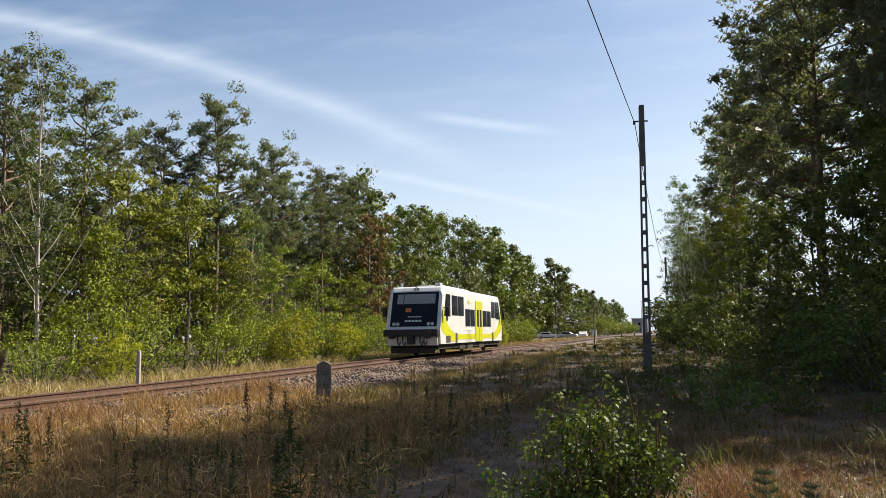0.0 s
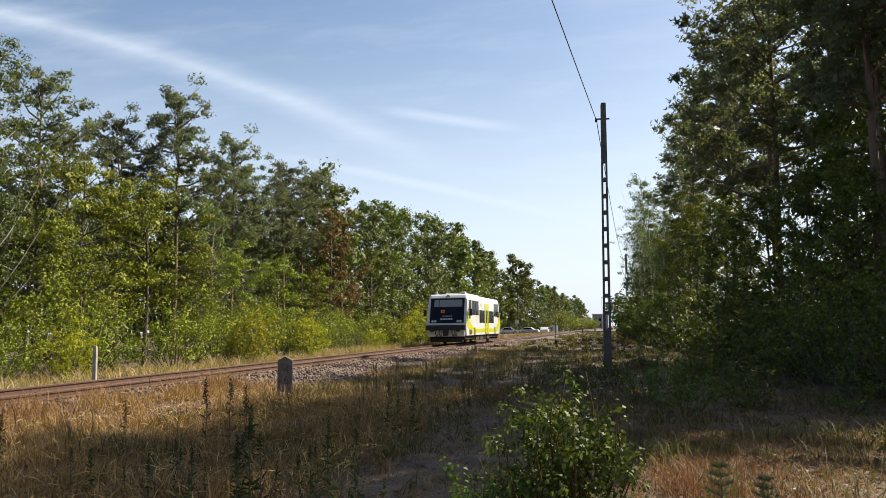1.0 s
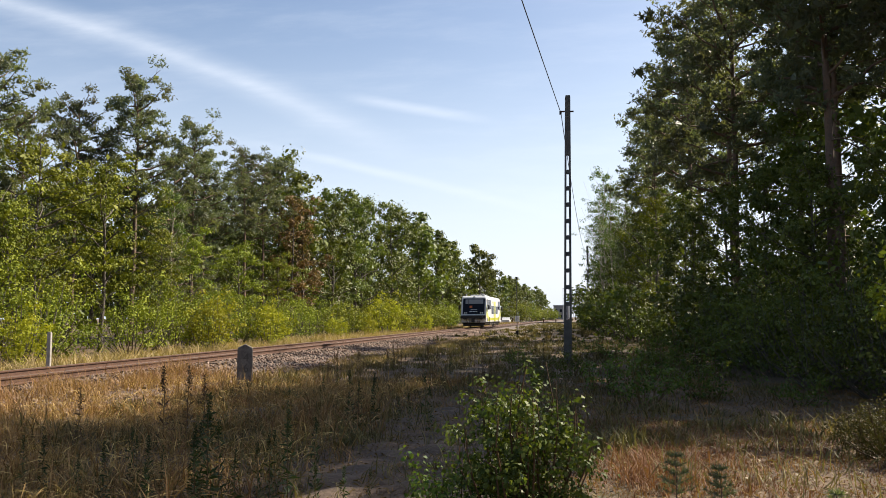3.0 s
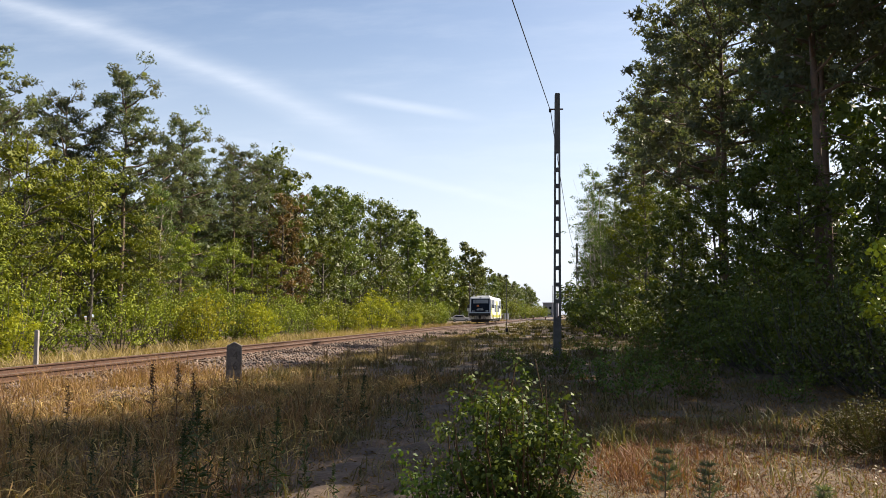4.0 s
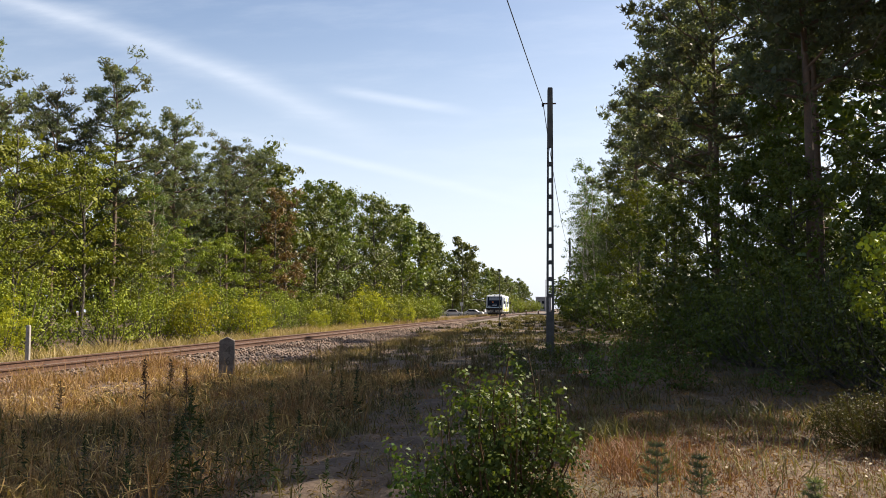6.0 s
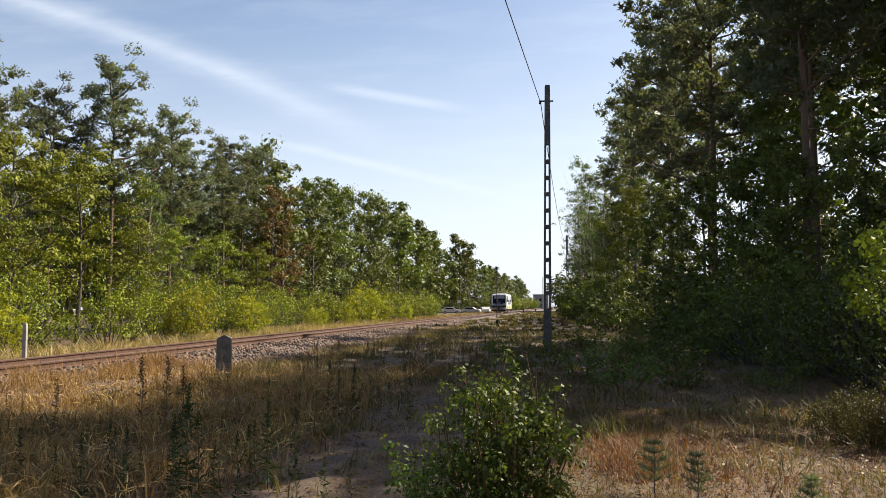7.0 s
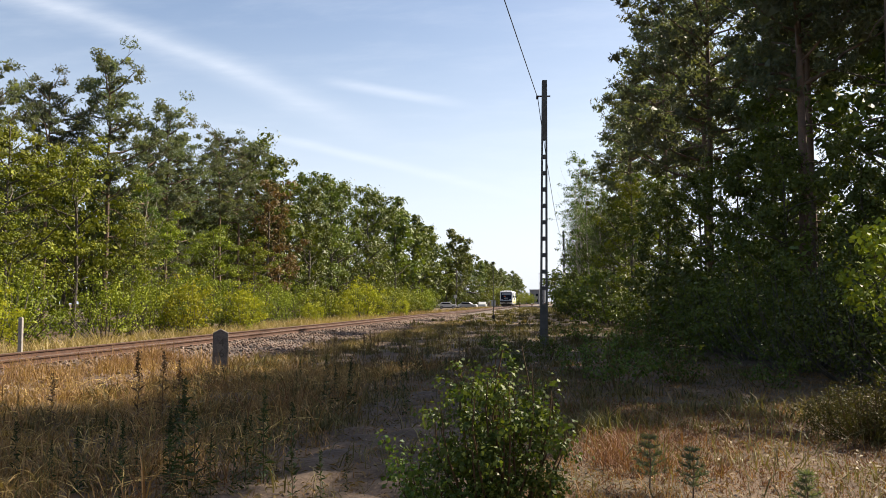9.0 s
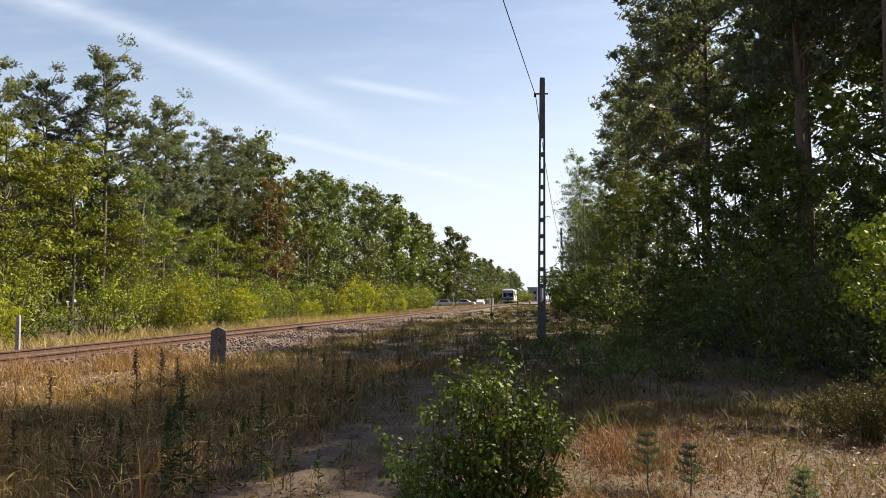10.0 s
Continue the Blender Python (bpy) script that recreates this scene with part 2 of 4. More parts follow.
def tube(geo, pts, radii, sides=6, cap=True):
    pts = np.asarray(pts, float)
    n = len(pts)
    tang = np.gradient(pts, axis=0)
    tang /= np.linalg.norm(tang, axis=1)[:, None] + 1e-9
    ref = np.where(np.abs(tang[:, 2:3]) > 0.9, [[1.0, 0, 0]], [[0, 0, 1.0]])
    a = np.cross(tang, ref)
    a /= np.linalg.norm(a, axis=1)[:, None] + 1e-9
    b = np.cross(tang, a)
    ang = np.linspace(0, 2 * np.pi, sides, endpoint=False)
    ring = a[:, None] * np.cos(ang)[None, :, None] + b[:, None] * np.sin(ang)[None, :, None]
    v = pts[:, None] + ring * np.asarray(radii, float)[:, None, None]
    i, j = np.meshgrid(np.arange(n - 1), np.arange(sides), indexing="ij")
    k = (j + 1) % sides
    f = np.stack([i * sides + j, i * sides + k, (i + 1) * sides + k, (i + 1) * sides + j], -1).reshape(-1, 4)
    geo.add(v.reshape(-1, 3), f)
    if cap and sides in (3, 4):
        geo.add(v[-1], [list(range(sides))])


def box_bm(bm, x0, x1, y0, y1, z0, z1, bevel=0.0):
    r = bmesh.ops.create_cube(bm, size=1.0, matrix=Matrix.Translation(((x0 + x1) / 2, (y0 + y1) / 2, (z0 + z1) / 2)) @ Matrix.Diagonal((x1 - x0, y1 - y0, z1 - z0, 1)))
    if bevel:
        edges = list({e for v in r["verts"] for e in v.link_edges})
        bmesh.ops.bevel(bm, geom=edges, offset=bevel, segments=2, affect="EDGES", profile=0.5)
    return bm


def box(x0, x1, y0, y1, z0, z1, bevel=0.0):
    return box_bm(bmesh.new(), x0, x1, y0, y1, z0, z1, bevel)


def cyl(r, depth, at, axis="z", seg=18, r2=None):
    bm = bmesh.new()
    rot = {"z": Matrix(), "x": Matrix.Rotation(math.pi / 2, 4, "Y"), "y": Matrix.Rotation(-math.pi / 2, 4, "X")}[axis]
    bmesh.ops.create_cone(bm, cap_ends=True, segments=seg, radius1=r, radius2=r if r2 is None else r2, depth=depth, matrix=Matrix.Translation(at) @ rot)
    return bm


def plate(points, axis, at, thick):
    """A flat polygon of (a, b) points, given thickness along an axis: 'x' takes (y, z), 'y' takes (x, z)."""
    bm = bmesh.new()
    place = (lambda p, w: (w, p[0], p[1])) if axis == "x" else (lambda p, w: (p[0], w, p[1]))
    lo = [bm.verts.new(place(p, at)) for p in points]
    hi = [bm.verts.new(place(p, at + thick)) for p in points]
    bm.faces.new(lo), bm.faces.new(hi)
    for i in range(len(points)):
        j = (i + 1) % len(points)
        bm.faces.new((lo[i], lo[j], hi[j], hi[i]))
    bmesh.ops.recalc_face_normals(bm, faces=bm.faces)
    return bm


def part(name, shape, mat, parent=None, label="", smooth=False):
    """Links a bmesh, a Geo or a mesh as one object, under a thing or a part if one is given."""
    if isinstance(shape, bmesh.types.BMesh):
        me = bpy.data.meshes.new(name)
        shape.to_mesh(me)
        shape.free()
        me.materials.append(mat)
        if smooth:
            me.polygons.foreach_set("use_smooth", np.ones(len(me.polygons), bool))
    elif isinstance(shape, Geo):
        me = shape.mesh(name, mat, smooth)
    else:
        me = shape
    ob = new(name, me)
    ob.parent = parent
    return tagged(ob, label)


def thing(name, label, category, group="", m=None):
    ob = tagged(new(name), label, category, group)
    ob.empty_display_size = 0.2
    if m is not None:
        ob.matrix_basis = m
    return ob


def at(x, y, z=0.0, turn=0.0, s=1.0, sz=None):
    return Matrix.LocRotScale((x, y, z), Euler((0, 0, radians(turn))), (s, s, s if sz is None else sz))


def unit(rng, n):
    d = rng.normal(size=(n, 3))
    return d / np.linalg.norm(d, axis=1)[:, None]


def leaf_cards(geo, centres, sizes, rng, up=0.5, aspect=0.6, along=None, outward=None):
    """Small folded leaves: four corners each, the midrib lower than the sides."""
    n = len(centres)
    normal = unit(rng, n) + np.array([0, 0, up])
    if outward is not None:
        normal = 0.5 * unit(rng, n) + 0.9 * outward + np.array([0, 0, 0.45])
    normal /= np.linalg.norm(normal, axis=1)[:, None]
    a = unit(rng, n) if along is None else along + 0.3 * unit(rng, n)
    a -= (a * normal).sum(1)[:, None] * normal
    a /= np.linalg.norm(a, axis=1)[:, None] + 1e-9
    b = np.cross(normal, a)
    s = np.asarray(sizes)[:, None]
    base, tip = centres - a * s * 0.5, centres + a * s * 0.5
    l = centres + b * s * aspect * 0.5 + normal * s * 0.12 - a * s * 0.06
    r = centres - b * s * aspect * 0.5 + normal * s * 0.12 - a * s * 0.06
    v = np.stack([base, l, tip, r], 1).reshape(-1, 3)
    geo.add(v, np.arange(4 * n).reshape(n, 4))


def needles(geo, centres, dirs, rng, k, length, width):
    """Tufts of k needle sprays round each centre, pointing outwards."""
    n = len(centres)
    c = np.repeat(centres, k, 0)
    d = np.repeat(dirs, k, 0) * 0.7 + unit(rng, n * k) + np.array([0, 0, 0.25])
    d /= np.linalg.norm(d, axis=1)[:, None]
    side = np.cross(d, unit(rng, n * k))
    side /= np.linalg.norm(side, axis=1)[:, None] + 1e-9
    ln = length * rng.uniform(0.6, 1.2, (n * k, 1))
    v = np.stack([c + side * width, c - side * width, c + d * ln], 1).reshape(-1, 3)
    geo.add(v, np.arange(3 * n * k).reshape(-1, 3))


def stem_path(rng, h, lean, n=8):
    z = np.linspace(0, h, n)
    wob = np.cumsum(rng.normal(0, lean * h / n, (n, 2)), 0)
    wob -= wob[0]
    return np.column_stack([wob, z])


def along_path(path, t):
    f = t * (len(path) - 1)
    i = min(int(f), len(path) - 2)
    return path[i] + (path[i + 1] - path[i]) * (f - i)


# ================= vegetation kinds =================
def pine_tree(seed, h, base, spread, limbs, label, pad=60, tufts=16, dead=8, spray=0.215):
    """Scots pine: a long bare stem, whorls of limbs with tufts of needles, a ragged top."""
    rng = np.random.default_rng(seed)
    wood, green = Geo(), Geo()
    path = stem_path(rng, h, 0.02, 9)
    tube(wood, path, np.linspace(h * 0.0105, 0.025, 9), 8)
    cs, ds, hs = [], [], []
    for i in range(limbs):
        t = base + (0.995 - base) * (i + rng.random()) / limbs
        p0 = along_path(path, t)
        w = (t - base) / (1 - base)
        ln = spread * (0.40 + 0.85 * math.sin(math.pi * min(1, 0.24 + 0.74 * w)) ** 0.8) * rng.uniform(0.5, 1.2)
        az = i * 2.4 + rng.normal(0, 0.5)
        rise = 0.05 + 0.50 * w + rng.normal(0, 0.16)
        d = np.array([math.cos(az), math.sin(az), rise])
        s = np.linspace(0, 1, 5)[:, None]
        limb = p0 + d * s * ln + np.array([0, 0, 0.20 * ln]) * (s ** 2) + rng.normal(0, 0.06 * ln, (5, 3)) * s
        tube(wood, limb, np.linspace(0.035 + 0.012 * ln, 0.01, 5), 4, False)
        pads = max(3, int(round(tufts * ln / spread / 2.6)))
        for q in np.linspace(0.30, 1.0, pads):
            c0 = along_path(limb, min(0.999, q)) + rng.normal(0, 1, 3) * np.array([0.17, 0.17, 0.10]) * ln
            if rng.random() < 0.3:
                tube(wood, [along_path(limb, max(0.0, q - 0.15)), c0], [0.014, 0.005], 3, False)
            o = unit(rng, pad) * rng.uniform(0.4, 1.05, (pad, 1))
            o[:, 2] = np.where(o[:, 2] < 0, 0.45 * o[:, 2], o[:, 2])
            hs.append(c0 + rng.normal(0, 0.12, (3, 3)))
            cs.append(c0 + o * np.array([0.46, 0.46, 0.36]) * rng.uniform(0.6, 1.25))
            ds.append(o)
    for i in range(dead):
        t = rng.uniform(base * 0.45, base)
        p0 = along_path(path, t)
        az, ln = rng.uniform(0, 6.28), rng.uniform(0.5, 1.6)
        tube(wood, [p0, p0 + np.array([math.cos(az), math.sin(az), -0.1]) * ln * 0.6, p0 + np.array([math.cos(az), math.sin(az), -0.25]) * ln], [0.025, 0.016, 0.006], 3, False)
    cs, ds = np.concatenate(cs), np.concatenate(ds)
    needles(green, cs, ds, rng, 3, spray, spray * 0.2)
    hs = np.concatenate(hs)
    leaf_cards(green, hs, rng.uniform(0.25, 0.5, len(hs)), rng, 0.6, 0.6)
    ob = thing("pine_tree", label, "tree")
    part("trunk", wood, M_BARK, ob, smooth=True)
    part("crown", green, M_PINE, ob)
    return ob


def leafy_tree(seed, h, base, spread, limbs, clumps, per, leaf, mat, bark, name, label, lean=0.025, droop=0.0, puff=0.55, girth=0.011, flat=0.55, fill=0.5):
    """A broad-leaved tree: stem, rising limbs, side twigs, and clumps of leaves about the twigs."""
    rng = np.random.default_rng(seed)
    wood, green = Geo(), Geo()
    path = stem_path(rng, h * 0.95, lean, 8)
    tube(wood, path, np.linspace(h * girth + 0.02, 0.02, 8), 7)
    spots = []
    for i in range(limbs):
        t = base + (0.97 - base) * (i + rng.random()) / limbs
        p0 = along_path(path, t)
        w = (t - base) / (1 - base)
        ln = spread * (0.45 + 0.75 * math.sin(math.pi * min(1.0, 0.25 + 0.7 * w))) * rng.uniform(0.6, 1.15) * (1.0 - 0.35 * w)
        az = i * 2.4 + rng.normal(0, 0.5)
        d = np.array([math.cos(az), math.sin(az), rng.uniform(0.25, 0.9) - droop])
        s = np.linspace(0, 1, 5)[:, None]
        limb = p0 + d * s * ln + np.array([0, 0, (0.1 - droop) * ln]) * s ** 2 + rng.normal(0, 0.06 * ln, (5, 3)) * s
        tube(wood, limb, np.linspace((0.022 + 0.012 * ln) * min(1.0, h / 12, girth / 0.009), 0.005, 5), 4, False)
        for _ in range(max(2, int(clumps / limbs))):
            q = rng.uniform(0.22, 0.97)
            c = along_path(limb, min(q, 0.999)) + rng.normal(0, 0.15, 3) * ln * np.array([1, 1, 0.8])
            spots.append(c)
            if rng.random() < 0.4:
                tube(wood, [along_path(limb, min(q, 0.999)), c], [0.012, 0.004], 3, False)
    spots = np.array(spots)
    n = len(spots) * per
    size = puff * rng.uniform(0.6, 1.4, (len(spots), 1))
    c = np.repeat(spots, per, 0) + unit(rng, n) * rng.uniform(0.35, 1.1, (n, 1)) * np.repeat(size, per, 0) * np.array([1, 1, flat])
    c[:, 2] = np.maximum(c[:, 2], 0.05)
    off = c - np.repeat(spots, per, 0)
    off /= np.linalg.norm(off, axis=1)[:, None] + 1e-6
    leaf_cards(green, c, leaf * rng.uniform(0.6, 1.3, n), rng, 1.0, 0.62, None, off)
    core = np.repeat(spots, 4, 0) + rng.normal(0, 0.22, (4 * len(spots), 3)) * np.repeat(size, 4, 0)
    core[:, 2] = np.maximum(core[:, 2], 0.2)
    leaf_cards(green, core, np.repeat(size[:, 0], 4) * rng.uniform(0.5, 0.95, len(core)) * fill, rng, 0.2, 0.7)
    ob = thing(name, label, "tree")
    part("trunk", wood, bark, ob, smooth=True)
    part("crown", green, mat, ob)
    return ob


def bush(seed, h, r, stems, clumps, per, leaf, mat, bark, name, label, puff=0.22, category="bush", aspect=0.55):
    """Many stems from one root, leafy from the ground up."""
    rng = np.random.default_rng(seed)
    wood, green = Geo(), Geo()
    spots = []
    for i in range(stems):
        az, out = i * 2.4 + rng.normal(0, 0.4), r * math.sqrt(rng.uniform(0.03, 1.0))
        top = h * (1 - 0.45 * (out / r) ** 2) * rng.uniform(0.72, 1.05)
        tip = np.array([math.cos(az) * out, math.sin(az) * out, top])
        foot = np.array([math.cos(az), math.sin(az), 0]) * out * 0.25
        s = np.linspace(0, 1, 6)[:, None]
        stem = foot + (tip - foot) * s + np.array([math.cos(az), math.sin(az), 0]) * out * 0.18 * np.sin(s * math.pi) + rng.normal(0, 0.02 * h, (6, 3)) * s
        tube(wood, stem, np.linspace(0.006 * h + 0.004, 0.003, 6), 4, False)
        for _ in range(max(3, clumps // stems)):
            q = rng.uniform(0.12, 1.0) ** 0.8
            c = along_path(stem, min(q, 0.999)) + rng.normal(0, 1, 3) * puff * np.array([1, 1, 0.6])
            spots.append(c)
    spots = np.array(spots)
    n = len(spots) * per
    c = np.repeat(spots, per, 0) + unit(rng, n) * rng.uniform(0.2, 1.15, (n, 1)) * puff * 1.35 * np.array([1, 1, 0.7])
    c[:, 2] = np.maximum(c[:, 2], 0.03)
    off = c - np.repeat(spots, per, 0)
    off /= np.linalg.norm(off, axis=1)[:, None] + 1e-6
    leaf_cards(green, c, leaf * rng.uniform(0.6, 1.3, n), rng, 0.7, aspect, None, off)
    ob = thing(name, label, category)
    tagged(part("stem", wood, bark, ob), kind="stuff")
    part("foliage", green, mat, ob)
    return ob


def weed(seed, h, leaves, mat, label, spike=0.3, leaf=0.17):
    """A tall herb: one upright stem, narrow leaves all the way up, a tapering flower spike."""
    rng = np.random.default_rng(seed)
    wood, green = Geo(), Geo()
    path = stem_path(rng, h, 0.06, 7)
    tube(wood, path, np.linspace(0.006, 0.0025, 7), 5)
    t = np.linspace(0.08, 1 - spike * 0.5, leaves)
    az = np.arange(leaves) * 2.4 + rng.normal(0, 0.3, leaves)
    d = np.column_stack([np.cos(az), np.sin(az), 0.12 + 0.55 * t])
    ln = leaf * (1.15 - 0.75 * t) * rng.uniform(0.75, 1.2, leaves)
    root = np.array([along_path(path, min(q, 0.999)) for q in t])
    leaf_cards(green, root + d * ln[:, None] * 0.45, ln, rng, 0.9, 0.22, d)
    m = int(leaves * 2.2)
    q = rng.uniform(1 - spike, 1.0, m)
    c = np.array([along_path(path, min(w, 0.999)) for w in q]) + rng.normal(0, 0.014, (m, 3))
    leaf_cards(green, c, 0.028 * rng.uniform(0.6, 1.3, m), rng, 0.5, 0.5)
    ob = thing("weed_plant", label, "weed", "weeds in the clearing")
    part("stem", wood, M_DRYWEED, ob)
    part("foliage", green, mat, ob)
    return ob


def grass(name, xs, ys, count, height, width, mat, label, seed, keep=None):
    """Blades of grass, bent over, in uneven tussocks: one mesh."""
    rng = np.random.default_rng(seed)
    geo = Geo()
    tx, ty = rng.uniform(*xs, count // 26), rng.uniform(*ys, count // 26)
    pick = rng.integers(0, len(tx), count)
    x = tx[pick] + rng.normal(0, 0.15, count)
    y = ty[pick] + rng.normal(0, 0.15, count)
    if keep is not None:
        ok = keep(x, y, rng)
        x, y, pick = x[ok], y[ok], pick[ok]
    n = len(x)
    tall = rng.uniform(0.35, 1.45, len(tx))[pick]
    h = height * tall * rng.uniform(0.5, 1.15, n)
    az, bend = rng.uniform(0, 6.28, n), rng.uniform(0.15, 1.5, n) * h
    d = np.column_stack([np.cos(az), np.sin(az), np.zeros(n)])
    s = np.column_stack([-np.sin(az + rng.normal(0, 1, n)), np.cos(az + rng.normal(0, 1, n)), np.zeros(n)]) * (width * rng.uniform(0.5, 1.3, n))[:, None]
    z = ground_z(x, y) - 0.01
    root = np.column_stack([x, y, z])
    h = h * (1.08 - 0.35 * bend / (h + 1e-6))
    up = np.array([0, 0, 1.0])
    mid = root + d * (bend * 0.3)[:, None] + up * (h * 0.6)[:, None]
    tip = root + d * bend[:, None] + up * h[:, None]
    v = np.stack([root - s, root + s, mid - s * 0.8, mid + s * 0.8, tip], 1).reshape(-1, 3)
    i = np.arange(n)[:, None] * 5
    geo.add(v, i + np.array([[0, 1, 3, 2]]))
    geo.f.append(i + np.array([[2, 3, 4]]))
    ob = part(name, geo, mat)
    return tagged(ob, label, "grass", "", "stuff")


# ================= ground =================
TRACK_X, RAIL_Z = -12.0, 0.40


def ground_z(x, y):
    """The lie of the land: a low bank under the track, gentle unevenness elsewhere."""
    x, y = np.asarray(x, float), np.asarray(y, float)
    lumps = 0.05 * np.sin(x * 0.9 + 0.6 * np.sin(y * 0.5)) * np.sin(y * 0.7 + x * 0.3) + 0.025 * np.sin(x * 2.7 + y * 1.3) * np.sin(y * 2.1 - x)
    d = np.abs(x - TRACK_X)
    bank = 0.05 * np.clip((3.6 - d) / 1.4, 0, 1)
    far = np.clip(1.2 - np.hypot(x, y) / 80.0, 0, 1)
    return bank + lumps * far * np.clip((d - 2.0) / 1.5, 0, 1)


def build_ground():
    xs = np.concatenate([[-1500, -700, -350, -180, -100, -60], np.arange(-40, 20.1, 0.4), [24, 30, 40, 60, 100, 180, 350, 700, 1500]])
    ys = np.concatenate([[-600, -250, -100, -40, -15], np.arange(-5, 45.1, 0.4), np.arange(46, 120, 2), [130, 145, 165, 190, 230, 300, 450, 800, 1600, 3000]])
    X, Y = np.meshgrid(xs, ys, indexing="ij")
    v = np.column_stack([X.ravel(), Y.ravel(), ground_z(X, Y).ravel()])
    nx, ny = len(xs), len(ys)
    i, j = np.meshgrid(np.arange(nx - 1), np.arange(ny - 1), indexing="ij")
    f = np.stack([i * ny + j, (i + 1) * ny + j, (i + 1) * ny + j + 1, i * ny + j + 1], -1).reshape(-1, 4)
    g = Geo()
    g.add(v, f)
    tagged(part("ground", g, M_GROUND, smooth=True), "dry sandy ground with sparse parched grass", "ground", "", "structure")


build_ground()


# ================= the railway =================
def build_track():
    track = tagged(new("railway_track"), "single rusty railway track on stone ballast", "railway track", "", "structure")
    bed = bmesh.new()
    prof = [(-3.3, 0.0), (-1.6, RAIL_Z - 0.25), (1.6, RAIL_Z - 0.25), (4.1, 0.0)]
    y0, y1 = -30.0, 420.0
    rows = [[bed.verts.new((TRACK_X + px, y, pz)) for px, pz in prof] for y in (y0, y1)]
    for k in range(3):
        bed.faces.new((rows[0][k], rows[0][k + 1], rows[1][k + 1], rows[1][k]))
    part("ballast_bed", bed, M_BALLAST, track)
    section = [(-0.07, -0.16), (0.07, -0.16), (0.07, -0.148), (0.012, -0.125), (0.010, -0.045), (0.036, -0.035), (0.036, -0.004), (0.028, 0.0), (-0.028, 0.0), (-0.036, -0.004), (-0.036, -0.035), (-0.010, -0.045), (-0.012, -0.125), (-0.07, -0.148)]
    for side in (-1, 1):
        cx = TRACK_X + side * 0.7535
        r = bmesh.new()
        a = [r.verts.new((cx + px, y0, RAIL_Z + pz)) for px, pz in section]
        b = [r.verts.new((cx + px, y1, RAIL_Z + pz)) for px, pz in section]
        for k in range(len(section)):
            r.faces.new((a[k], a[(k + 1) % len(section)], b[(k + 1) % len(section)], b[k]))
        rail = part("rail", r, M_RUST, track, "rust-brown steel rail")
        part("rail_head", box(cx - 0.026, cx + 0.026, y0, y1, RAIL_Z - 0.001, RAIL_Z + 0.003), M_RAILTOP, rail, "worn running surface")
    me = bpy.data.meshes.new("sleeper")
    bm = box(-1.3, 1.3, -0.12, 0.12, -0.10, 0.07, 0.012)
    for sx in (-0.7535, 0.7535):
        box_bm(bm, sx - 0.17, sx + 0.17, -0.075, 0.075, 0.07, 0.085)
        box_bm(bm, sx - 0.15, sx - 0.08, -0.04, 0.04, 0.085, 0.115)
        box_bm(bm, sx + 0.08, sx + 0.15, -0.04, 0.04, 0.085, 0.115)
    bm.to_mesh(me), bm.free()
    me.materials.append(M_SLEEPER)
    rng = random.Random(3)
    for i in range(300):
        s = new("sleeper", me)
        s.parent = track
        s.location = (TRACK_X + rng.uniform(-0.03, 0.03), 7.0 + i * 0.65, RAIL_Z - 0.245 + rng.uniform(-0.008, 0.008))
        s.rotation_euler = (0, 0, rng.uniform(-0.012, 0.012))
    far = bmesh.new()
    for i in range(300):
        y = 7.0 + 300 * 0.65 + i * 0.65
        box_bm(far, TRACK_X - 1.3, TRACK_X + 1.3, y - 0.12, y + 0.12, RAIL_Z - 0.34, RAIL_Z - 0.175)
    tagged(part("sleepers_far", far, M_SLEEPER, track), kind="stuff")
    # loose ballast
    r = np.random.default_rng(8)
    g = Geo()
    n = 15000
    y = 10 + 75 * r.random(n) ** 1.5
    x = TRACK_X + np.where(r.random(n) < 0.62, 0.9 + 3.1 * r.random(n) ** 1.25, r.uniform(-1.6, 0.9, n))
    z = np.where(np.abs(x - TRACK_X) < 1.6, RAIL_Z - np.where(np.abs(np.abs(x - TRACK_X) - 0.7535) < 0.13, 0.2, r.uniform(0.19, 0.25, n)), (RAIL_Z - 0.25) * (4.1 - np.abs(x - TRACK_X)) / 2.5)
    z = np.maximum(z, 0.05) + r.uniform(-0.01, 0.03, n)
    s = r.uniform(0.022, 0.052, n) * (1 + y / 90)
    octa = np.array([[1, 0, 0], [-1, 0, 0], [0, 1, 0], [0, -1, 0], [0, 0, 1], [0, 0, -1]], float)
    tri = np.array([[0, 2, 4], [2, 1, 4], [1, 3, 4], [3, 0, 4], [2, 0, 5], [1, 2, 5], [3, 1, 5], [0, 3, 5]])
    v = octa[None] * s[:, None, None] * r.uniform(0.6, 1.25, (n, 6, 1)) + r.normal(0, 0.2, (n, 6, 3)) * s[:, None, None] + np.column_stack([x, y, z])[:, None]
    g.add(v.reshape(-1, 3), (np.arange(n)[:, None, None] * 6 + tri[None]).reshape(-1, 3))
    m = leaf_material("loose_ballast", (0.230, 0.165, 0.135), (0.110, 0.074, 0.056), (0.19, 0.155, 0.13), 0.0, 0.9)
    tagged(part("ballast_stones", g, m, track, "grey and pinkish crushed stone"), kind="stuff")


build_track()


# ================= the railbus =================
LEN, HW = 15.8, 1.42


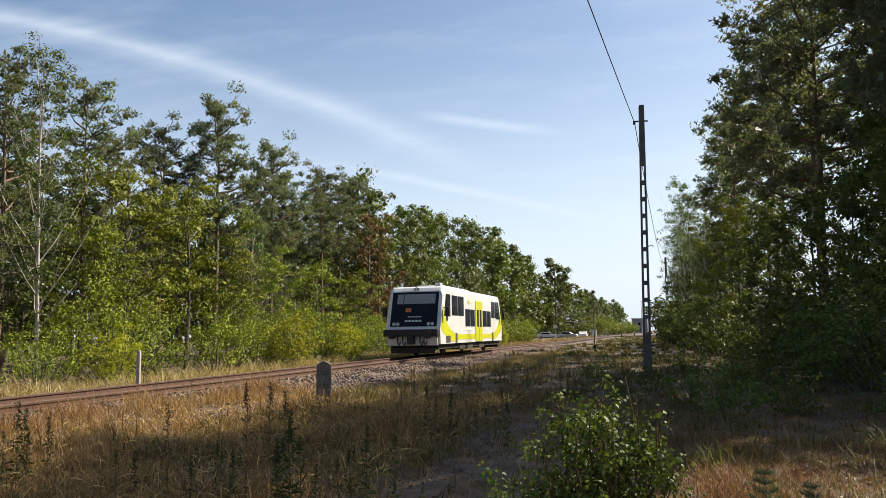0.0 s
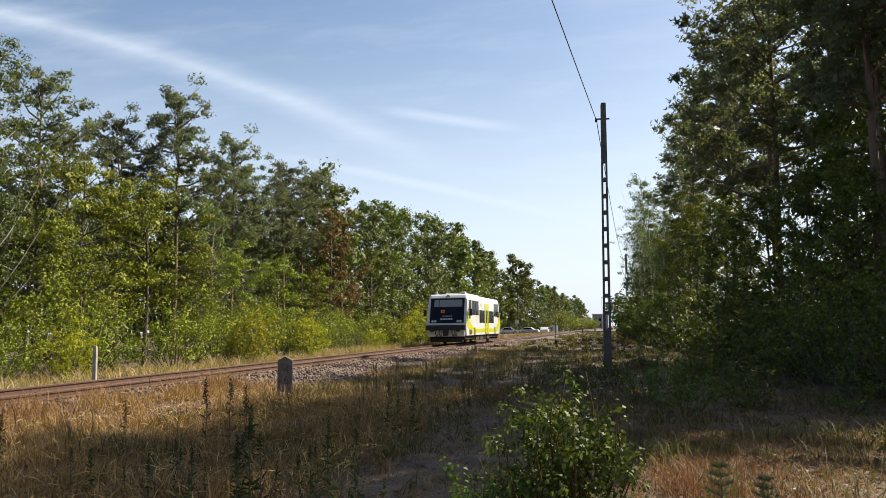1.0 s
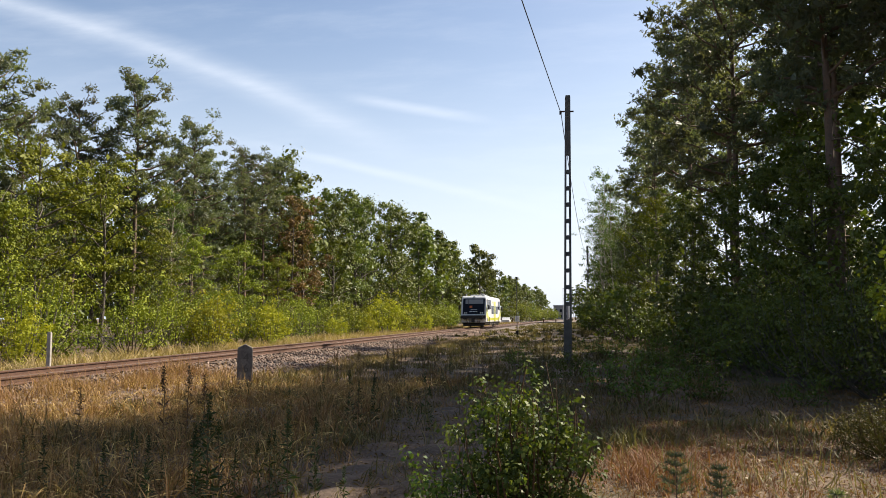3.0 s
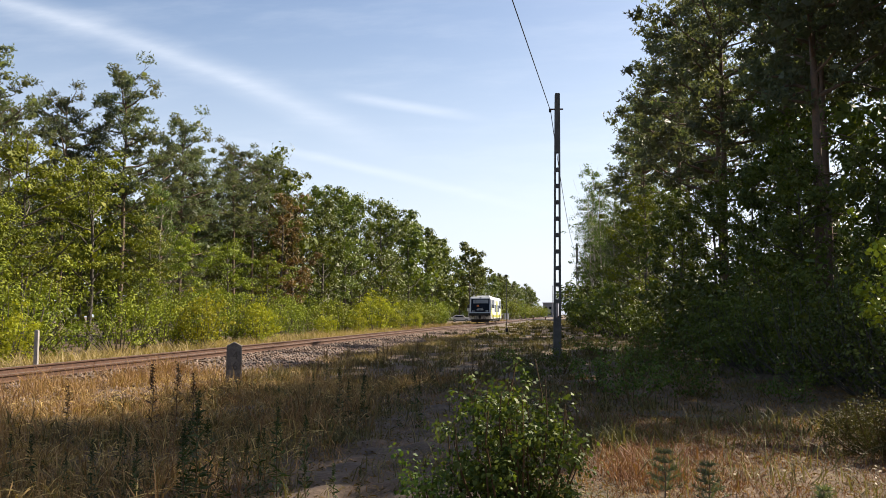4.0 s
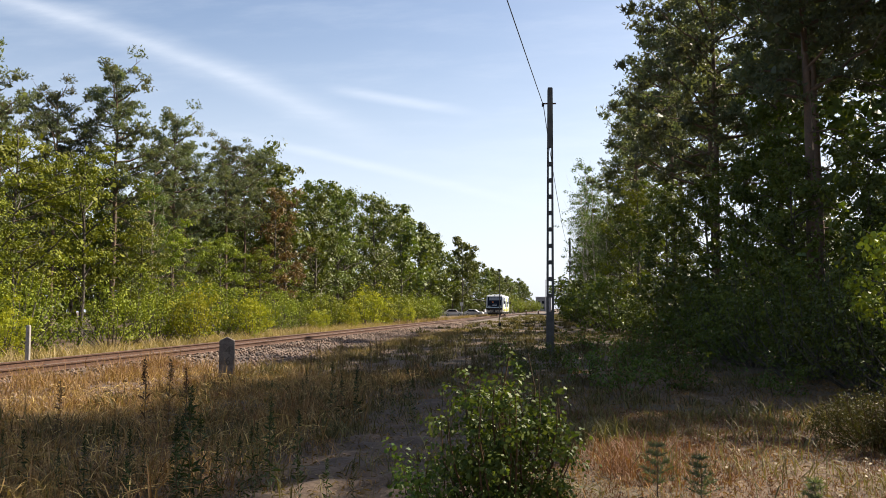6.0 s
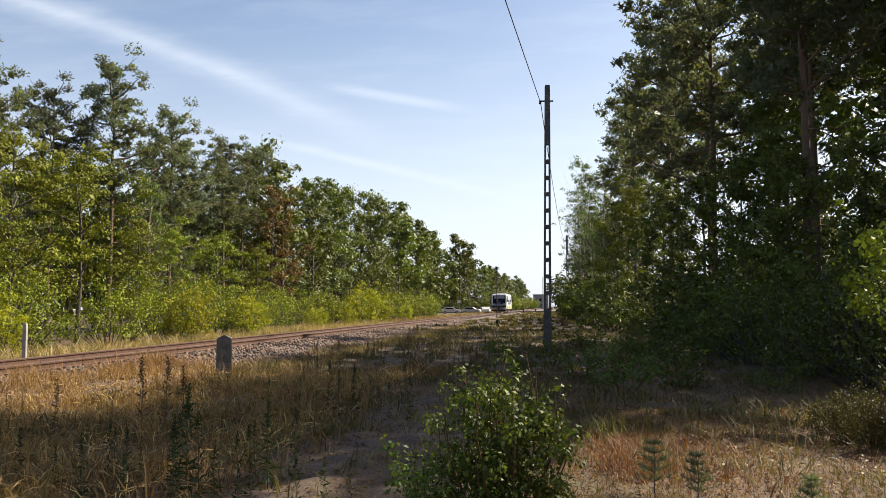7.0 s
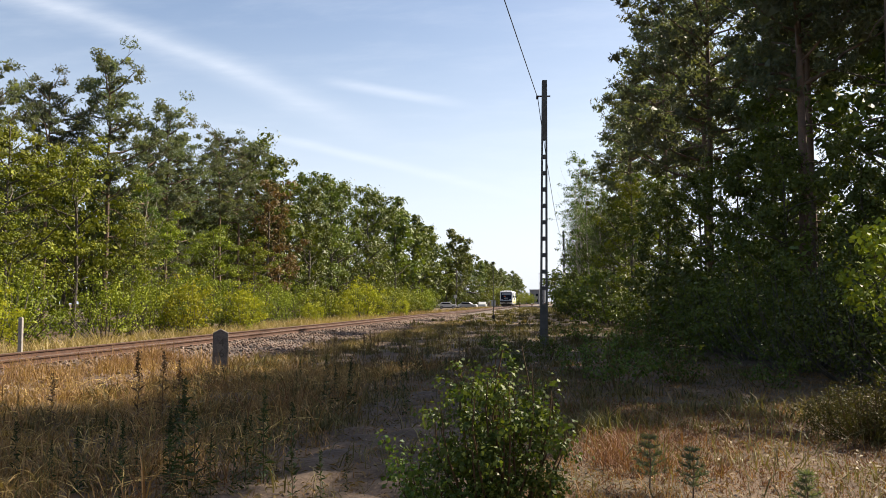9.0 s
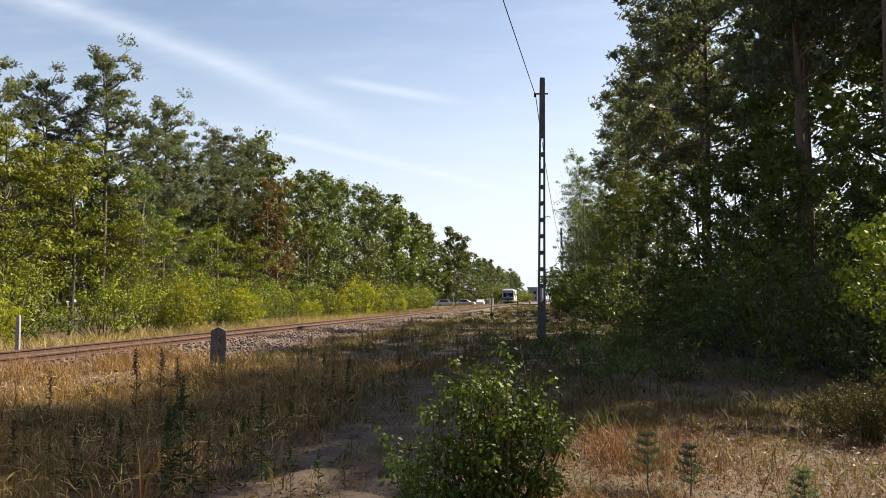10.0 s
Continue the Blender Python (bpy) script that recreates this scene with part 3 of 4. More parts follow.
def build_railbus():
    bus = thing("railbus", "white and lime-green diesel railbus running along the track", "train")
    # hull: side outline drawn across the width, long roof edges rounded
    side = [(0.10, 0.62), (0.02, 1.30), (0.10, 1.48), (0.72, 3.30), (0.86, 3.46), (1.10, 3.54), (LEN - 1.10, 3.54), (LEN - 0.86, 3.46), (LEN - 0.72, 3.30), (LEN - 0.10, 1.48), (LEN - 0.02, 1.30), (LEN - 0.10, 0.62)]
    bm = plate(side, "x", -HW, 2 * HW)
    bm.edges.ensure_lookup_table()
    sel = [e for e in bm.edges if abs(e.verts[0].co.x - e.verts[1].co.x) < 1e-4 and min(v.co.z for v in e.verts) > 3.2]
    bmesh.ops.bevel(bm, geom=sel, offset=0.2, segments=4, affect="EDGES", profile=0.5)
    sel = [e for e in bm.edges if abs(e.verts[0].co.x - e.verts[1].co.x) < 1e-4 and abs(e.verts[0].co.x) > HW - 0.01 and abs(e.verts[0].co.z - e.verts[1].co.z) > 0.3]
    bmesh.ops.bevel(bm, geom=sel, offset=0.10, segments=3, affect="EDGES", profile=0.5)
    part("body", bm, M_WHITE, bus, "glossy white body shell")
    # lime swoosh and lower band on both sides
    for sx in (-1, 1):
        w = sx * (HW + 0.003) if sx > 0 else -(HW + 0.007)
        for mirror in (False, True):
            f = (lambda p: (LEN - p[0], p[1])) if mirror else (lambda p: p)
            swoosh = [f(p) for p in [(0.16, 1.36), (0.58, 2.62), (0.72, 2.36), (0.98, 1.98), (1.4, 1.62), (2.05, 1.32), (2.9, 1.14), (3.5, 1.08), (3.5, 0.72), (2.2, 0.72), (1.45, 0.98), (0.7, 1.12)]]
            part("lime_swoosh", plate(swoosh, "x", w, 0.004), M_LIME, bus, "bright lime-green sweep")
        part("lime_band", plate([(3.5, 0.80), (LEN - 3.5, 0.80), (LEN - 3.5, 1.08), (3.5, 1.08)], "x", w, 0.004), M_LIME, bus, "lime-green lower band")
        w2 = sx * (HW + 0.004) if sx > 0 else -(HW + 0.022)
        for y0, y1, z0, z1 in ((2.35, 3.55, 2.08, 3.12), (3.68, 4.9, 2.08, 3.12), (5.3, 6.35, 1.52, 2.48), (6.5, 7.55, 1.52, 2.48), (9.75, 10.85, 1.52, 2.48), (11.0, 12.05, 1.52, 2.48), (12.3, 13.2, 2.08, 3.12), (13.35, 14.2, 2.08, 3.12)):
            win = part("side_window", box(min(w2, w2 + 0.018), max(w2, w2 + 0.018), y0, y1, z0, z1, 0.006), M_GLASS, bus, "dark tinted window")
            part("window_frame", box(min(w2, w2 + 0.024), max(w2, w2 + 0.024), (y0 + y1) / 2 - 0.02, (y0 + y1) / 2 + 0.02, z0, z1), M_RUBBER, win)
        for cab in (False, True):
            f = (lambda p: (LEN - p[0], p[1])) if cab else (lambda p: p)
            part("cab_window", plate([f(p) for p in [(0.78, 2.02), (1.20, 3.14), (2.0, 3.14), (2.0, 2.02)]], "x", w2, 0.018), M_GLASS, bus, "slanted dark cab window")
        door = part("door", box(min(w2, w2 + 0.03), max(w2, w2 + 0.03), 7.75, 9.55, 0.66, 3.02, 0.01), M_LIME, bus, "lime-green double door")
        for y0 in (8.1, 8.85):
            part("door_window", box(min(w2 - 0.004, w2 + 0.038), max(w2 - 0.004, w2 + 0.038), y0, y0 + 0.42, 1.5, 2.5, 0.006), M_GLASS, door)
        part("door_seam", box(min(w2 - 0.004, w2 + 0.036), max(w2 - 0.004, w2 + 0.036), 8.64, 8.66, 0.7, 3.0), M_RUBBER, door)
        part("crest", cyl(0.19, 0.02, (w2 + 0.01, 1.35, 1.95), "x", 20), M_BLUEGREY, bus, "small oval coat of arms")
        part("side_mark", box(min(w2, w2 + 0.012), max(w2, w2 + 0.012), 5.9, 6.35, 2.78, 2.98), M_LIME, bus, "small lime mark")
        for y0, y1, z0 in ((6.5, 7.1, 2.84), (9.9, 11.6, 2.80), (5.6, 7.0, 1.30), (10.2, 10.9, 1.30)):
            part("lettering_bar", box(min(w2, w2 + 0.01), max(w2, w2 + 0.01), y0, y1, z0, z0 + 0.09), M_TEXT, bus)
        part("grille", box(min(w2, w2 + 0.02), max(w2, w2 + 0.02), 1.15, 1.95, 0.68, 1.02), M_DARK, bus, "dark louvred grille")
        for y0 in (3.05, LEN - 3.35):
            part("wheel_cutout", box(min(w2 - 0.01, w2 + 0.026), max(w2 - 0.01, w2 + 0.026), y0, y0 + 0.32, 0.60, 1.16, 0.01), M_DARK, bus)
    # both ends alike
    for end in (0, 1):
        fy = (lambda y: LEN - y) if end else (lambda y: y)
        k = -1 if end else 1

        def on_slope(x0, x1, s0, s1, lift, thick, bevel=0.0):
            """A slab lying on the sloped end face; s runs from its foot (0) to its top (1.92)."""
            b = box(x0, x1, -lift - thick, -lift, s0, s1, bevel)
            tilt = Matrix.Rotation(-math.atan2(0.62, 1.82), 4, "X")
            b.transform(Matrix.Translation((0, 0.10, 1.48)) @ tilt)
            if end:
                b.transform(Matrix.Translation((0, LEN, 0)) @ Matrix.Rotation(math.pi, 4, "Z"))
            return b

        screen = part("windscreen", on_slope(-1.22, 1.22, 0.02, 1.86, 0.002, 0.02, 0.008), M_GLASS, bus, "large black windscreen panel")
        # Thin grey slab over the upper part of the windscreen.
        part("blind", on_slope(-0.95, 1.05, 1.22, 1.74, 0.023, 0.006), M_GREYPANEL, screen, "grey panel over the upper windscreen")
        part("wiper", on_slope(-0.62, -0.58, 1.15, 1.85, 0.03, 0.012), M_RUBBER, screen)
        sign = part("route_sign", on_slope(-0.45, -0.18, 0.78, 0.98, 0.024, 0.01), M_ORANGE, screen, "small orange sign")
        part("sign_mark", on_slope(-0.40, -0.23, 0.84, 0.92, 0.035, 0.003), M_RED, sign)
        for s0, h, a, b in ((0.50, 0.05, -0.32, 0.42), (0.26, 0.10, -0.45, 0.45)):
            for x0 in np.linspace(a, b, 6)[:-1]:
                part("lettering_bar", on_slope(float(x0), float(x0) + (b - a) / 6.5, s0, s0 + h, 0.023, 0.004), M_TEXT, screen)
        for x0 in (-1.0, -0.80, 0.80, 1.0):
            lamp = cyl(0.085, 0.05, (x0, 0.10, 1.63), "y", 16)
            if end:
                lamp.transform(Matrix.Translation((0, LEN, 0)) @ Matrix.Rotation(math.pi, 4, "Z"))
            part("headlight", lamp, M_LAMP, bus, "round clear head lamp")
        top = cyl(0.13, 0.10, (0, fy(0.80), 3.36), "y", 18)
        part("top_light", top, M_BLACK, bus, "black-rimmed lamp above the windscreen")
        part("top_lens", cyl(0.085, 0.03, (0, fy(0.735), 3.36), "y", 16), M_LAMP, bus)
        bumper = part("bumper_beam", box(-1.40, 1.40, min(fy(-0.42), fy(0.10)), max(fy(-0.42), fy(0.10)), 1.02, 1.36, 0.04), M_BLACK, bus, "full-width black buffer beam")
        for x0 in (-0.92, 0.92):
            part("buffer", cyl(0.21, 0.10, (x0, fy(-0.46), 1.10), "y", 20), M_BLACK, bumper)
        part("apron", box(-1.30, 1.30, min(fy(-0.04), fy(0.20)), max(fy(-0.04), fy(0.20)), 0.56, 1.0, 0.03), M_WHITE, bus, "white apron under the buffer beam")
        part("coupler", box(-0.16, 0.16, min(fy(-0.45), fy(0.0)), max(fy(-0.45), fy(0.0)), 0.62, 1.04, 0.03), M_BLACK, bus)
        for x0 in (-0.75, -0.48, 0.42, 0.62):
            g = Geo()
            tube(g, [(x0, fy(-0.1), 1.02), (x0 + 0.03, fy(-0.22), 0.72), (x0 + 0.10, fy(-0.18), 0.58), (x0 + 0.14, fy(-0.06), 0.75)], [0.03] * 4, 6)
            part("brake_hose", g, M_RUBBER, bus)
        for x0 in (-0.30, 0.30):
            part("coupling_light", cyl(0.10, 0.06, (x0, fy(-0.08), 0.92), "y", 14), M_GREY, bus)
        part("rail_guard", box(-1.15, 1.15, min(fy(0.0), fy(0.25)), max(fy(0.0), fy(0.25)), 0.18, 0.44, 0.02), M_DARK, bus)
        for sx in (-1, 1):
            mir = part("mirror", box(sx * 1.66 - 0.09, sx * 1.66 + 0.09, min(fy(0.55), fy(0.75)), max(fy(0.55), fy(0.75)), 2.0, 2.48, 0.03), M_BLACK, bus, "black rear-view mirror")
            part("mirror_arm", box(min(sx * 1.38, sx * 1.62), max(sx * 1.38, sx * 1.62), min(fy(0.70), fy(0.74)), max(fy(0.70), fy(0.74)), 2.42, 2.46), M_BLACK, mir)
    part("underframe", box(-1.25, 1.25, 0.3, LEN - 0.3, 0.36, 0.66, 0.02), M_DARK, bus, "dirty dark underframe")
    for y0 in (4.4, 6.2, 9.2):
        part("equipment_box", box(-1.30, 1.30, y0, y0 + 1.3, 0.26, 0.58, 0.03), M_DARK, bus)
    part("roof_unit", box(-0.75, 0.75, 3.2, 9.0, 3.52, 3.72, 0.07), M_WHITE, bus, "white roof air-conditioning unit")
    part("roof_box", box(0.85, 1.15, 1.2, 1.6, 3.46, 3.72, 0.03), M_WHITE, bus)
    horn = cyl(0.05, 0.26, (-0.95, 1.25, 3.62), "z", 12, 0.09)
    part("horn", horn, M_GREY, bus)
    wheels = []
    for y0 in (2.9, LEN - 2.9):
        ws = part("wheelset", cyl(0.075, 1.7, (0, 0, 0), "x", 14), M_DARK, bus)
        ws.location = (0, y0, 0.42)
        for sx in (-1, 1):
            w = bmesh.new()
            for r, wd, off in ((0.42, 0.10, 0.0), (0.455, 0.03, -0.06), (0.16, 0.16, 0.02)):
                bmesh.ops.create_cone(w, cap_ends=True, segments=28, radius1=r, radius2=r, depth=wd, matrix=Matrix.Translation((sx * (0.7535 + off), 0, 0)) @ Matrix.Rotation(math.pi / 2, 4, "Y"))
            part("wheel", w, M_DARK, ws, "dark steel wheel")
        wheels.append((ws, y0))
    return bus, wheels


RAILBUS, WHEELS = build_railbus()


# ================= poles, posts and wires =================
def slotted_pole(x, y, h, label, lean=0.0):
    """Old concrete line pole: two chords with bridges between long slots, solid at head and foot."""
    pole = thing("line_pole", label, "utility pole", "line poles", pose(x, y, 0, 0, lean, 4))
    wb, wt, depth = 0.265, 0.18, 0.19

    def half(z):
        return (wb + (wt - wb) * z / h) / 2

    z0, z1 = 1.45, h - 2.05
    part("foot", plate([(-half(-0.3), -0.3), (half(-0.3), -0.3), (half(z0), z0), (-half(z0), z0)], "y", -depth / 2, depth), M_CONCRETE, pole)
    part("head", plate([(-half(z1), z1), (half(z1), z1), (half(h) * 0.95, h - 0.04), (half(h) * 0.8, h), (-half(h) * 0.8, h), (-half(h) * 0.95, h - 0.04)], "y", -depth / 2, depth), M_CONCRETE, pole)
    for s in (-1, 1):
        a, b = half(z0), half(z1)
        pts = [(s * a, z0), (s * b, z1), (s * (b - 0.058), z1), (s * (a - 0.072), z0)]
        part("chord", plate(pts, "y", -depth / 2, depth), M_CONCRETE, pole)
    n = 10
    for i in range(1, n):
        z = z0 + (z1 - z0) * i / n
        w = half(z) - 0.06
        part("bridge", plate([(-w, z - 0.085), (w, z - 0.085), (w, z + 0.02), (w * 0.6, z + 0.05), (-w * 0.6, z + 0.05), (-w, z + 0.02)], "y", -depth / 2 + 0.012, depth - 0.024), M_CONCRETE, pole)
    br = part("bracket", box(-0.26, 0.20, -0.03, 0.03, h - 0.56, h - 0.52), M_RUST, pole, "small steel bracket")
    part("insulator", cyl(0.04, 0.12, (-0.24, 0, h - 0.58), "z", 12), M_BLACK, br, "dark insulator")
    return pole


slotted_pole(-0.53, 27.0, 9.05, "weathered concrete line pole with ladder-like slots", 0.9)
slotted_pole(0.55, 84.0, 8.9, "concrete line pole beside the forest edge")
slotted_pole(-3.35, -24.0, 9.15, "concrete line pole along the clearing")


def wire(a, b, sag, r, label):
    a, b = np.array(a), np.array(b)
    t = np.linspace(0, 1, 30)[:, None]
    p = a + (b - a) * t - np.array([0, 0, 1.0]) * sag * 4 * t * (1 - t)
    g = Geo()
    tube(g, p, [r] * 30, 6)
    tagged(part("overhead_wire", g, M_WIRE, smooth=True), label, "wire", "overhead wires")


wire((-0.62, 27.0, 8.45), (-3.47, -24.0, 8.55), 0.12, 0.013, "dark overhead wire hung between concrete poles")
wire((-0.62, 27.0, 8.45), (0.31, 84.0, 8.3), 0.9, 0.013, "sagging dark overhead wire hung between concrete poles")


def mile_stone():
    st = thing("kilometre_stone", "weathered grey concrete kilometre stone with black figures", "marker stone", m=at(-7.65, 17.4, 0, 24))
    bm = plate([(-0.18, -0.2), (0.18, -0.2), (0.17, 0.87), (0.0, 0.96), (-0.17, 0.87)], "y", -0.12, 0.24)
    bmesh.ops.bevel(bm, geom=list(bm.edges), offset=0.015, segments=2, affect="EDGES", profile=0.5)
    part("stone", bm, M_MARKER, st)
    for s, z in (("4", 0.60), ("6", 0.36)):
        cu = bpy.data.curves.new("figure", "FONT")
        cu.body, cu.size, cu.extrude, cu.align_x = s, 0.26, 0.002, "CENTER"
        tmp = bpy.data.objects.new("figure", cu)
        me = bpy.data.meshes.new_from_object(tmp)
        bpy.data.objects.remove(tmp)
        me.materials.append(M_OAKBARK)
        ob = part("figure", me, M_OAKBARK, st, "black painted figure")
        ob.matrix_basis = pose(0.02, -0.125, z - 0.03, 90, 0, 0)


mile_stone()


def stake():
    st = thing("boundary_post", "thin pale concrete boundary post in the grass", "post", m=at(-13.95, 19.2, 0.0, 10))
    part("shaft", box(-0.05, 0.05, -0.05, 0.05, -0.2, 1.18, 0.012), M_STONE, st)
    part("cap", box(-0.042, 0.042, -0.042, 0.042, 1.18, 1.205, 0.01), M_STONE, st)


stake()


def signal_post():
    st = thing("signal_post", "slim dark signal post with a small equipment box", "post", m=at(-5.0, 61.5, 0.0))
    part("mast", cyl(0.032, 4.6, (0, 0, 2.3), "z", 10), M_CONCRETE, st)
    part("mast_foot", box(-0.11, 0.11, -0.1, 0.1, -0.1, 0.5, 0.03), M_DARK, st, "black box at the foot")
    part("mast_head", box(-0.07, 0.07, -0.05, 0.05, 4.45, 4.62, 0.01), M_DARK, st)


signal_post()


def crossing():
    road = tagged(part("road", box(-70, 90, 196, 203, -0.3, 0.37), M_ASPHALT), "worn grey asphalt road over the level crossing", "road", "", "structure")
    for x, y, h in ((-9.4, 194, 1.1), (-6.5, 194.5, 1.0), (-3.4, 194, 1.15), (-16.5, 190, 1.4), (-19.0, 188, 1.3)):
        p = thing("road_bollard", "short dark post beside the crossing", "post", "crossing posts", at(x, y, 0))
        part("shaft", box(-0.14, 0.14, -0.14, 0.14, -0.1, h, 0.02), M_RUST, p)
        part("cap", box(-0.17, 0.17, -0.17, 0.17, h, h + 0.12, 0.02), M_WHITE, p)
    for x, y, h in ((-5.6, 232, 9.6), (-1.2, 300, 9.6)):
        lamp = thing("street_lamp", "tall thin grey street lamp by the far road", "street lamp", "street lamps", at(x, y, 0))
        part("pole", cyl(0.10, h, (0, 0, h / 2), "z", 10, 0.06), M_GREY, lamp)
        part("lamp_head", box(-0.1, 0.9, -0.14, 0.14, h - 0.05, h + 0.1, 0.03), M_GREY, lamp)
    sign = thing("crossing_sign", "pale sign on a grey post at the crossing", "sign", m=at(-24.0, 186, 0))
    part("post", cyl(0.05, 3.2, (0, 0, 1.6), "z", 10), M_GREY, sign)
    part("board", box(-0.4, 0.4, -0.08, -0.05, 2.4, 3.1, 0.01), M_WHITE, sign)
    cab = thing("relay_cabinet", "white relay cabinet beside the crossing", "cabinet", m=at(-15.6, 192, 0))
    part("body", box(-0.5, 0.5, -0.3, 0.3, 0, 1.75, 0.03), M_WHITE, cab)
    part("roof", box(-0.56, 0.56, -0.36, 0.36, 1.75, 1.85, 0.02), M_GREY, cab)
    house = thing("distant_building", "grey flat-roofed building far down the line", "building", m=at(-11.5, 430, 0))
    part("wall", box(-4, 4, 0, 10, 0, 7.5), M_WALL, house)
    part("roof", box(-4.3, 4.3, -0.3, 10.3, 7.5, 7.9), M_GREY, house)
    for i in range(3):
        for z in (1.2, 4.2):
            part("window", box(-3.2 + i * 2.4, -2.0 + i * 2.4, -0.06, 0.02, z, z + 1.4), M_GLASS, house)


crossing()


def cottage():
    """A low white house behind the trees at the crossing."""
    house = thing("cottage", "low white rendered house behind trees at the crossing", "house", m=at(-24.0, 216, 0, -4))
    part("wall", box(-4.2, 4.2, 0, 7, -0.1, 3.3, 0.02), M_WHITE, house, "white rendered wall")
    part("roof", plate([(-4.7, 3.3), (4.7, 3.3), (0.0, 4.2)], "y", -0.4, 7.8), M_DARK, house, "dark tiled roof")
    for x0 in (-3.3, -0.6, 2.3):
        win = part("window", box(x0, x0 + 1.1, -0.03, 0.05, 1.1, 2.4, 0.01), M_GLASS, house)
        part("window_frame", box(x0 + 0.52, x0 + 0.58, -0.05, -0.03, 1.1, 2.4), M_GREY, win)
    part("door", box(1.0, 1.9, -0.04, 0.05, 0.0, 2.1, 0.01), M_BLUEGREY, house)


cottage()


def car(x, y, turn, paint, label):
    c = thing("car", label, "car", "parked cars", at(x, y, 0, turn))
    bm = plate([(-2.1, 0.35), (2.1, 0.35), (2.15, 0.75), (1.95, 0.92), (1.05, 1.0), (0.45, 1.44), (-1.1, 1.48), (-1.75, 1.02), (-2.1, 0.95)], "y", -0.86, 1.72)
    bmesh.ops.bevel(bm, geom=list(bm.edges), offset=0.07, segments=2, affect="EDGES", profile=0.5)
    part("body", bm, paint, c)
    for s in (-1, 1):
        part("side_glass", plate([(0.9, 1.0), (0.42, 1.38), (-1.05, 1.40), (-1.5, 1.03)], "y", s * 0.862 - 0.004, 0.008), M_GLASS, c)
        for wx in (-1.3, 1.3):
            w = part("wheel", cyl(0.32, 0.2, (wx, s * 0.80, 0.32), "y", 18), M_RUBBER, c)
            part("rim", cyl(0.19, 0.21, (wx, s * 0.80, 0.32), "y", 14), M_GREY, w)
    for s in (-1, 1):
        part("headlight", box(2.06, 2.14, s * 0.62 - 0.14, s * 0.62 + 0.14, 0.66, 0.80, 0.02), M_LAMP, c)
    part("windscreen", plate([(-0.62, 1.05), (0.62, 1.05), (0.52, 1.38), (-0.52, 1.38)], "x", 0.74, 0.03), M_GLASS, c)


car(-24.6, 176, 12, M_WHITE, "white parked car under the trees")
car(-20.2, 178, -6, M_GREY, "silver parked car beside the crossing")
car(-28.5, 172, 4, M_BLUEGREY, "dark parked car under the trees")
car(-17.6, 186, 90, M_WHITE, "white parked car near the relay cabinet")
car(0.6, 197.8, 0, M_WHITE, "white car waiting at the level crossing")


# ================= forest =================
R = random.Random(11)
# one of each kind, kept as the first of its copies
pines = [pine_tree(21, 15.0, 0.46, 1.9, 36, "tall Scots pine with a bare stem and ragged crown", 46, 12, 8, 0.16),
         pine_tree(22, 15.0, 0.58, 2.1, 30, "tall Scots pine with a flat open crown", 48, 12, 8, 0.16),
         pine_tree(23, 15.0, 0.20, 2.3, 46, "bushy Scots pine with long side limbs", 40, 11, 8, 0.17),
         pine_tree(24, 15.0, 0.36, 2.3, 40, "tall Scots pine at the edge of the clearing", 50, 12, 14, 0.15)]
oaks = [leafy_tree(31, 14.0, 0.18, 3.6, 30, 120, 48, 0.235, M_OAK, M_OAKBARK, "oak_tree", "dense dark-green broad-leaved tree", puff=0.82, fill=0.75),
        leafy_tree(32, 14.0, 0.12, 3.2, 30, 120, 48, 0.235, M_OAK, M_OAKBARK, "oak_tree", "dense green broad-leaved tree", puff=0.82, fill=0.75)]
woods = [leafy_tree(33, 14.0, 0.10, 3.4, 18, 90, 24, 0.44, M_OAK, M_OAKBARK, "forest_tree", "dark green tree deep in the wood", puff=0.95, fill=1.0),
         leafy_tree(34, 14.0, 0.08, 3.7, 18, 90, 24, 0.44, M_OAK, M_OAKBARK, "forest_tree", "dense round-crowned tree of the wood", puff=0.95, fill=1.0)]
locusts = [leafy_tree(41, 9.0, 0.15, 2.6, 22, 84, 84, 0.125, M_LOCUST, M_OAKBARK, "locust_tree", "light-green locust tree with feathery foliage", 0.04, puff=0.72, flat=0.34),
           leafy_tree(42, 9.0, 0.22, 2.8, 20, 80, 84, 0.125, M_LOCUST, M_OAKBARK, "locust_tree", "light-green locust tree with layered foliage", 0.05, puff=0.72, flat=0.34)]
birches = [leafy_tree(51, 13.0, 0.16, 1.7, 34, 200, 30, 0.11, M_BIRCH, M_BIRCHBARK, "birch_tree", "slender birch with a pale trunk and thin foliage", 0.05, -0.5, 0.36, 0.0045, fill=0.3)]
withered = [leafy_tree(61, 11.0, 0.2, 1.8, 22, 120, 24, 0.2, M_DRYLEAF, M_OAKBARK, "withered_tree", "half-dead tree with brown withered leaves", puff=0.45)]
shrubs = [bush(71, 3.8, 2.0, 26, 90, 31, 0.17, M_LOCUST, M_OAKBARK, "locust_bush", "bright green locust bush at the forest edge", 0.32),
          bush(72, 3.4, 1.9, 24, 90, 31, 0.16, M_LOCUST, M_OAKBARK, "locust_bush", "fresh green locust bush beside the track", 0.30),
          bush(73, 3.0, 1.2, 18, 120, 22, 0.13, M_YELLOW, M_OAKBARK, "yellowing_bush", "yellow-green bush at the forest edge", 0.22)]
undergrowth = bush(74, 3.0, 1.9, 24, 84, 22, 0.19, M_OAK, M_OAKBARK, "undergrowth_bush", "dark green leafy undergrowth at the wood's edge", 0.30)
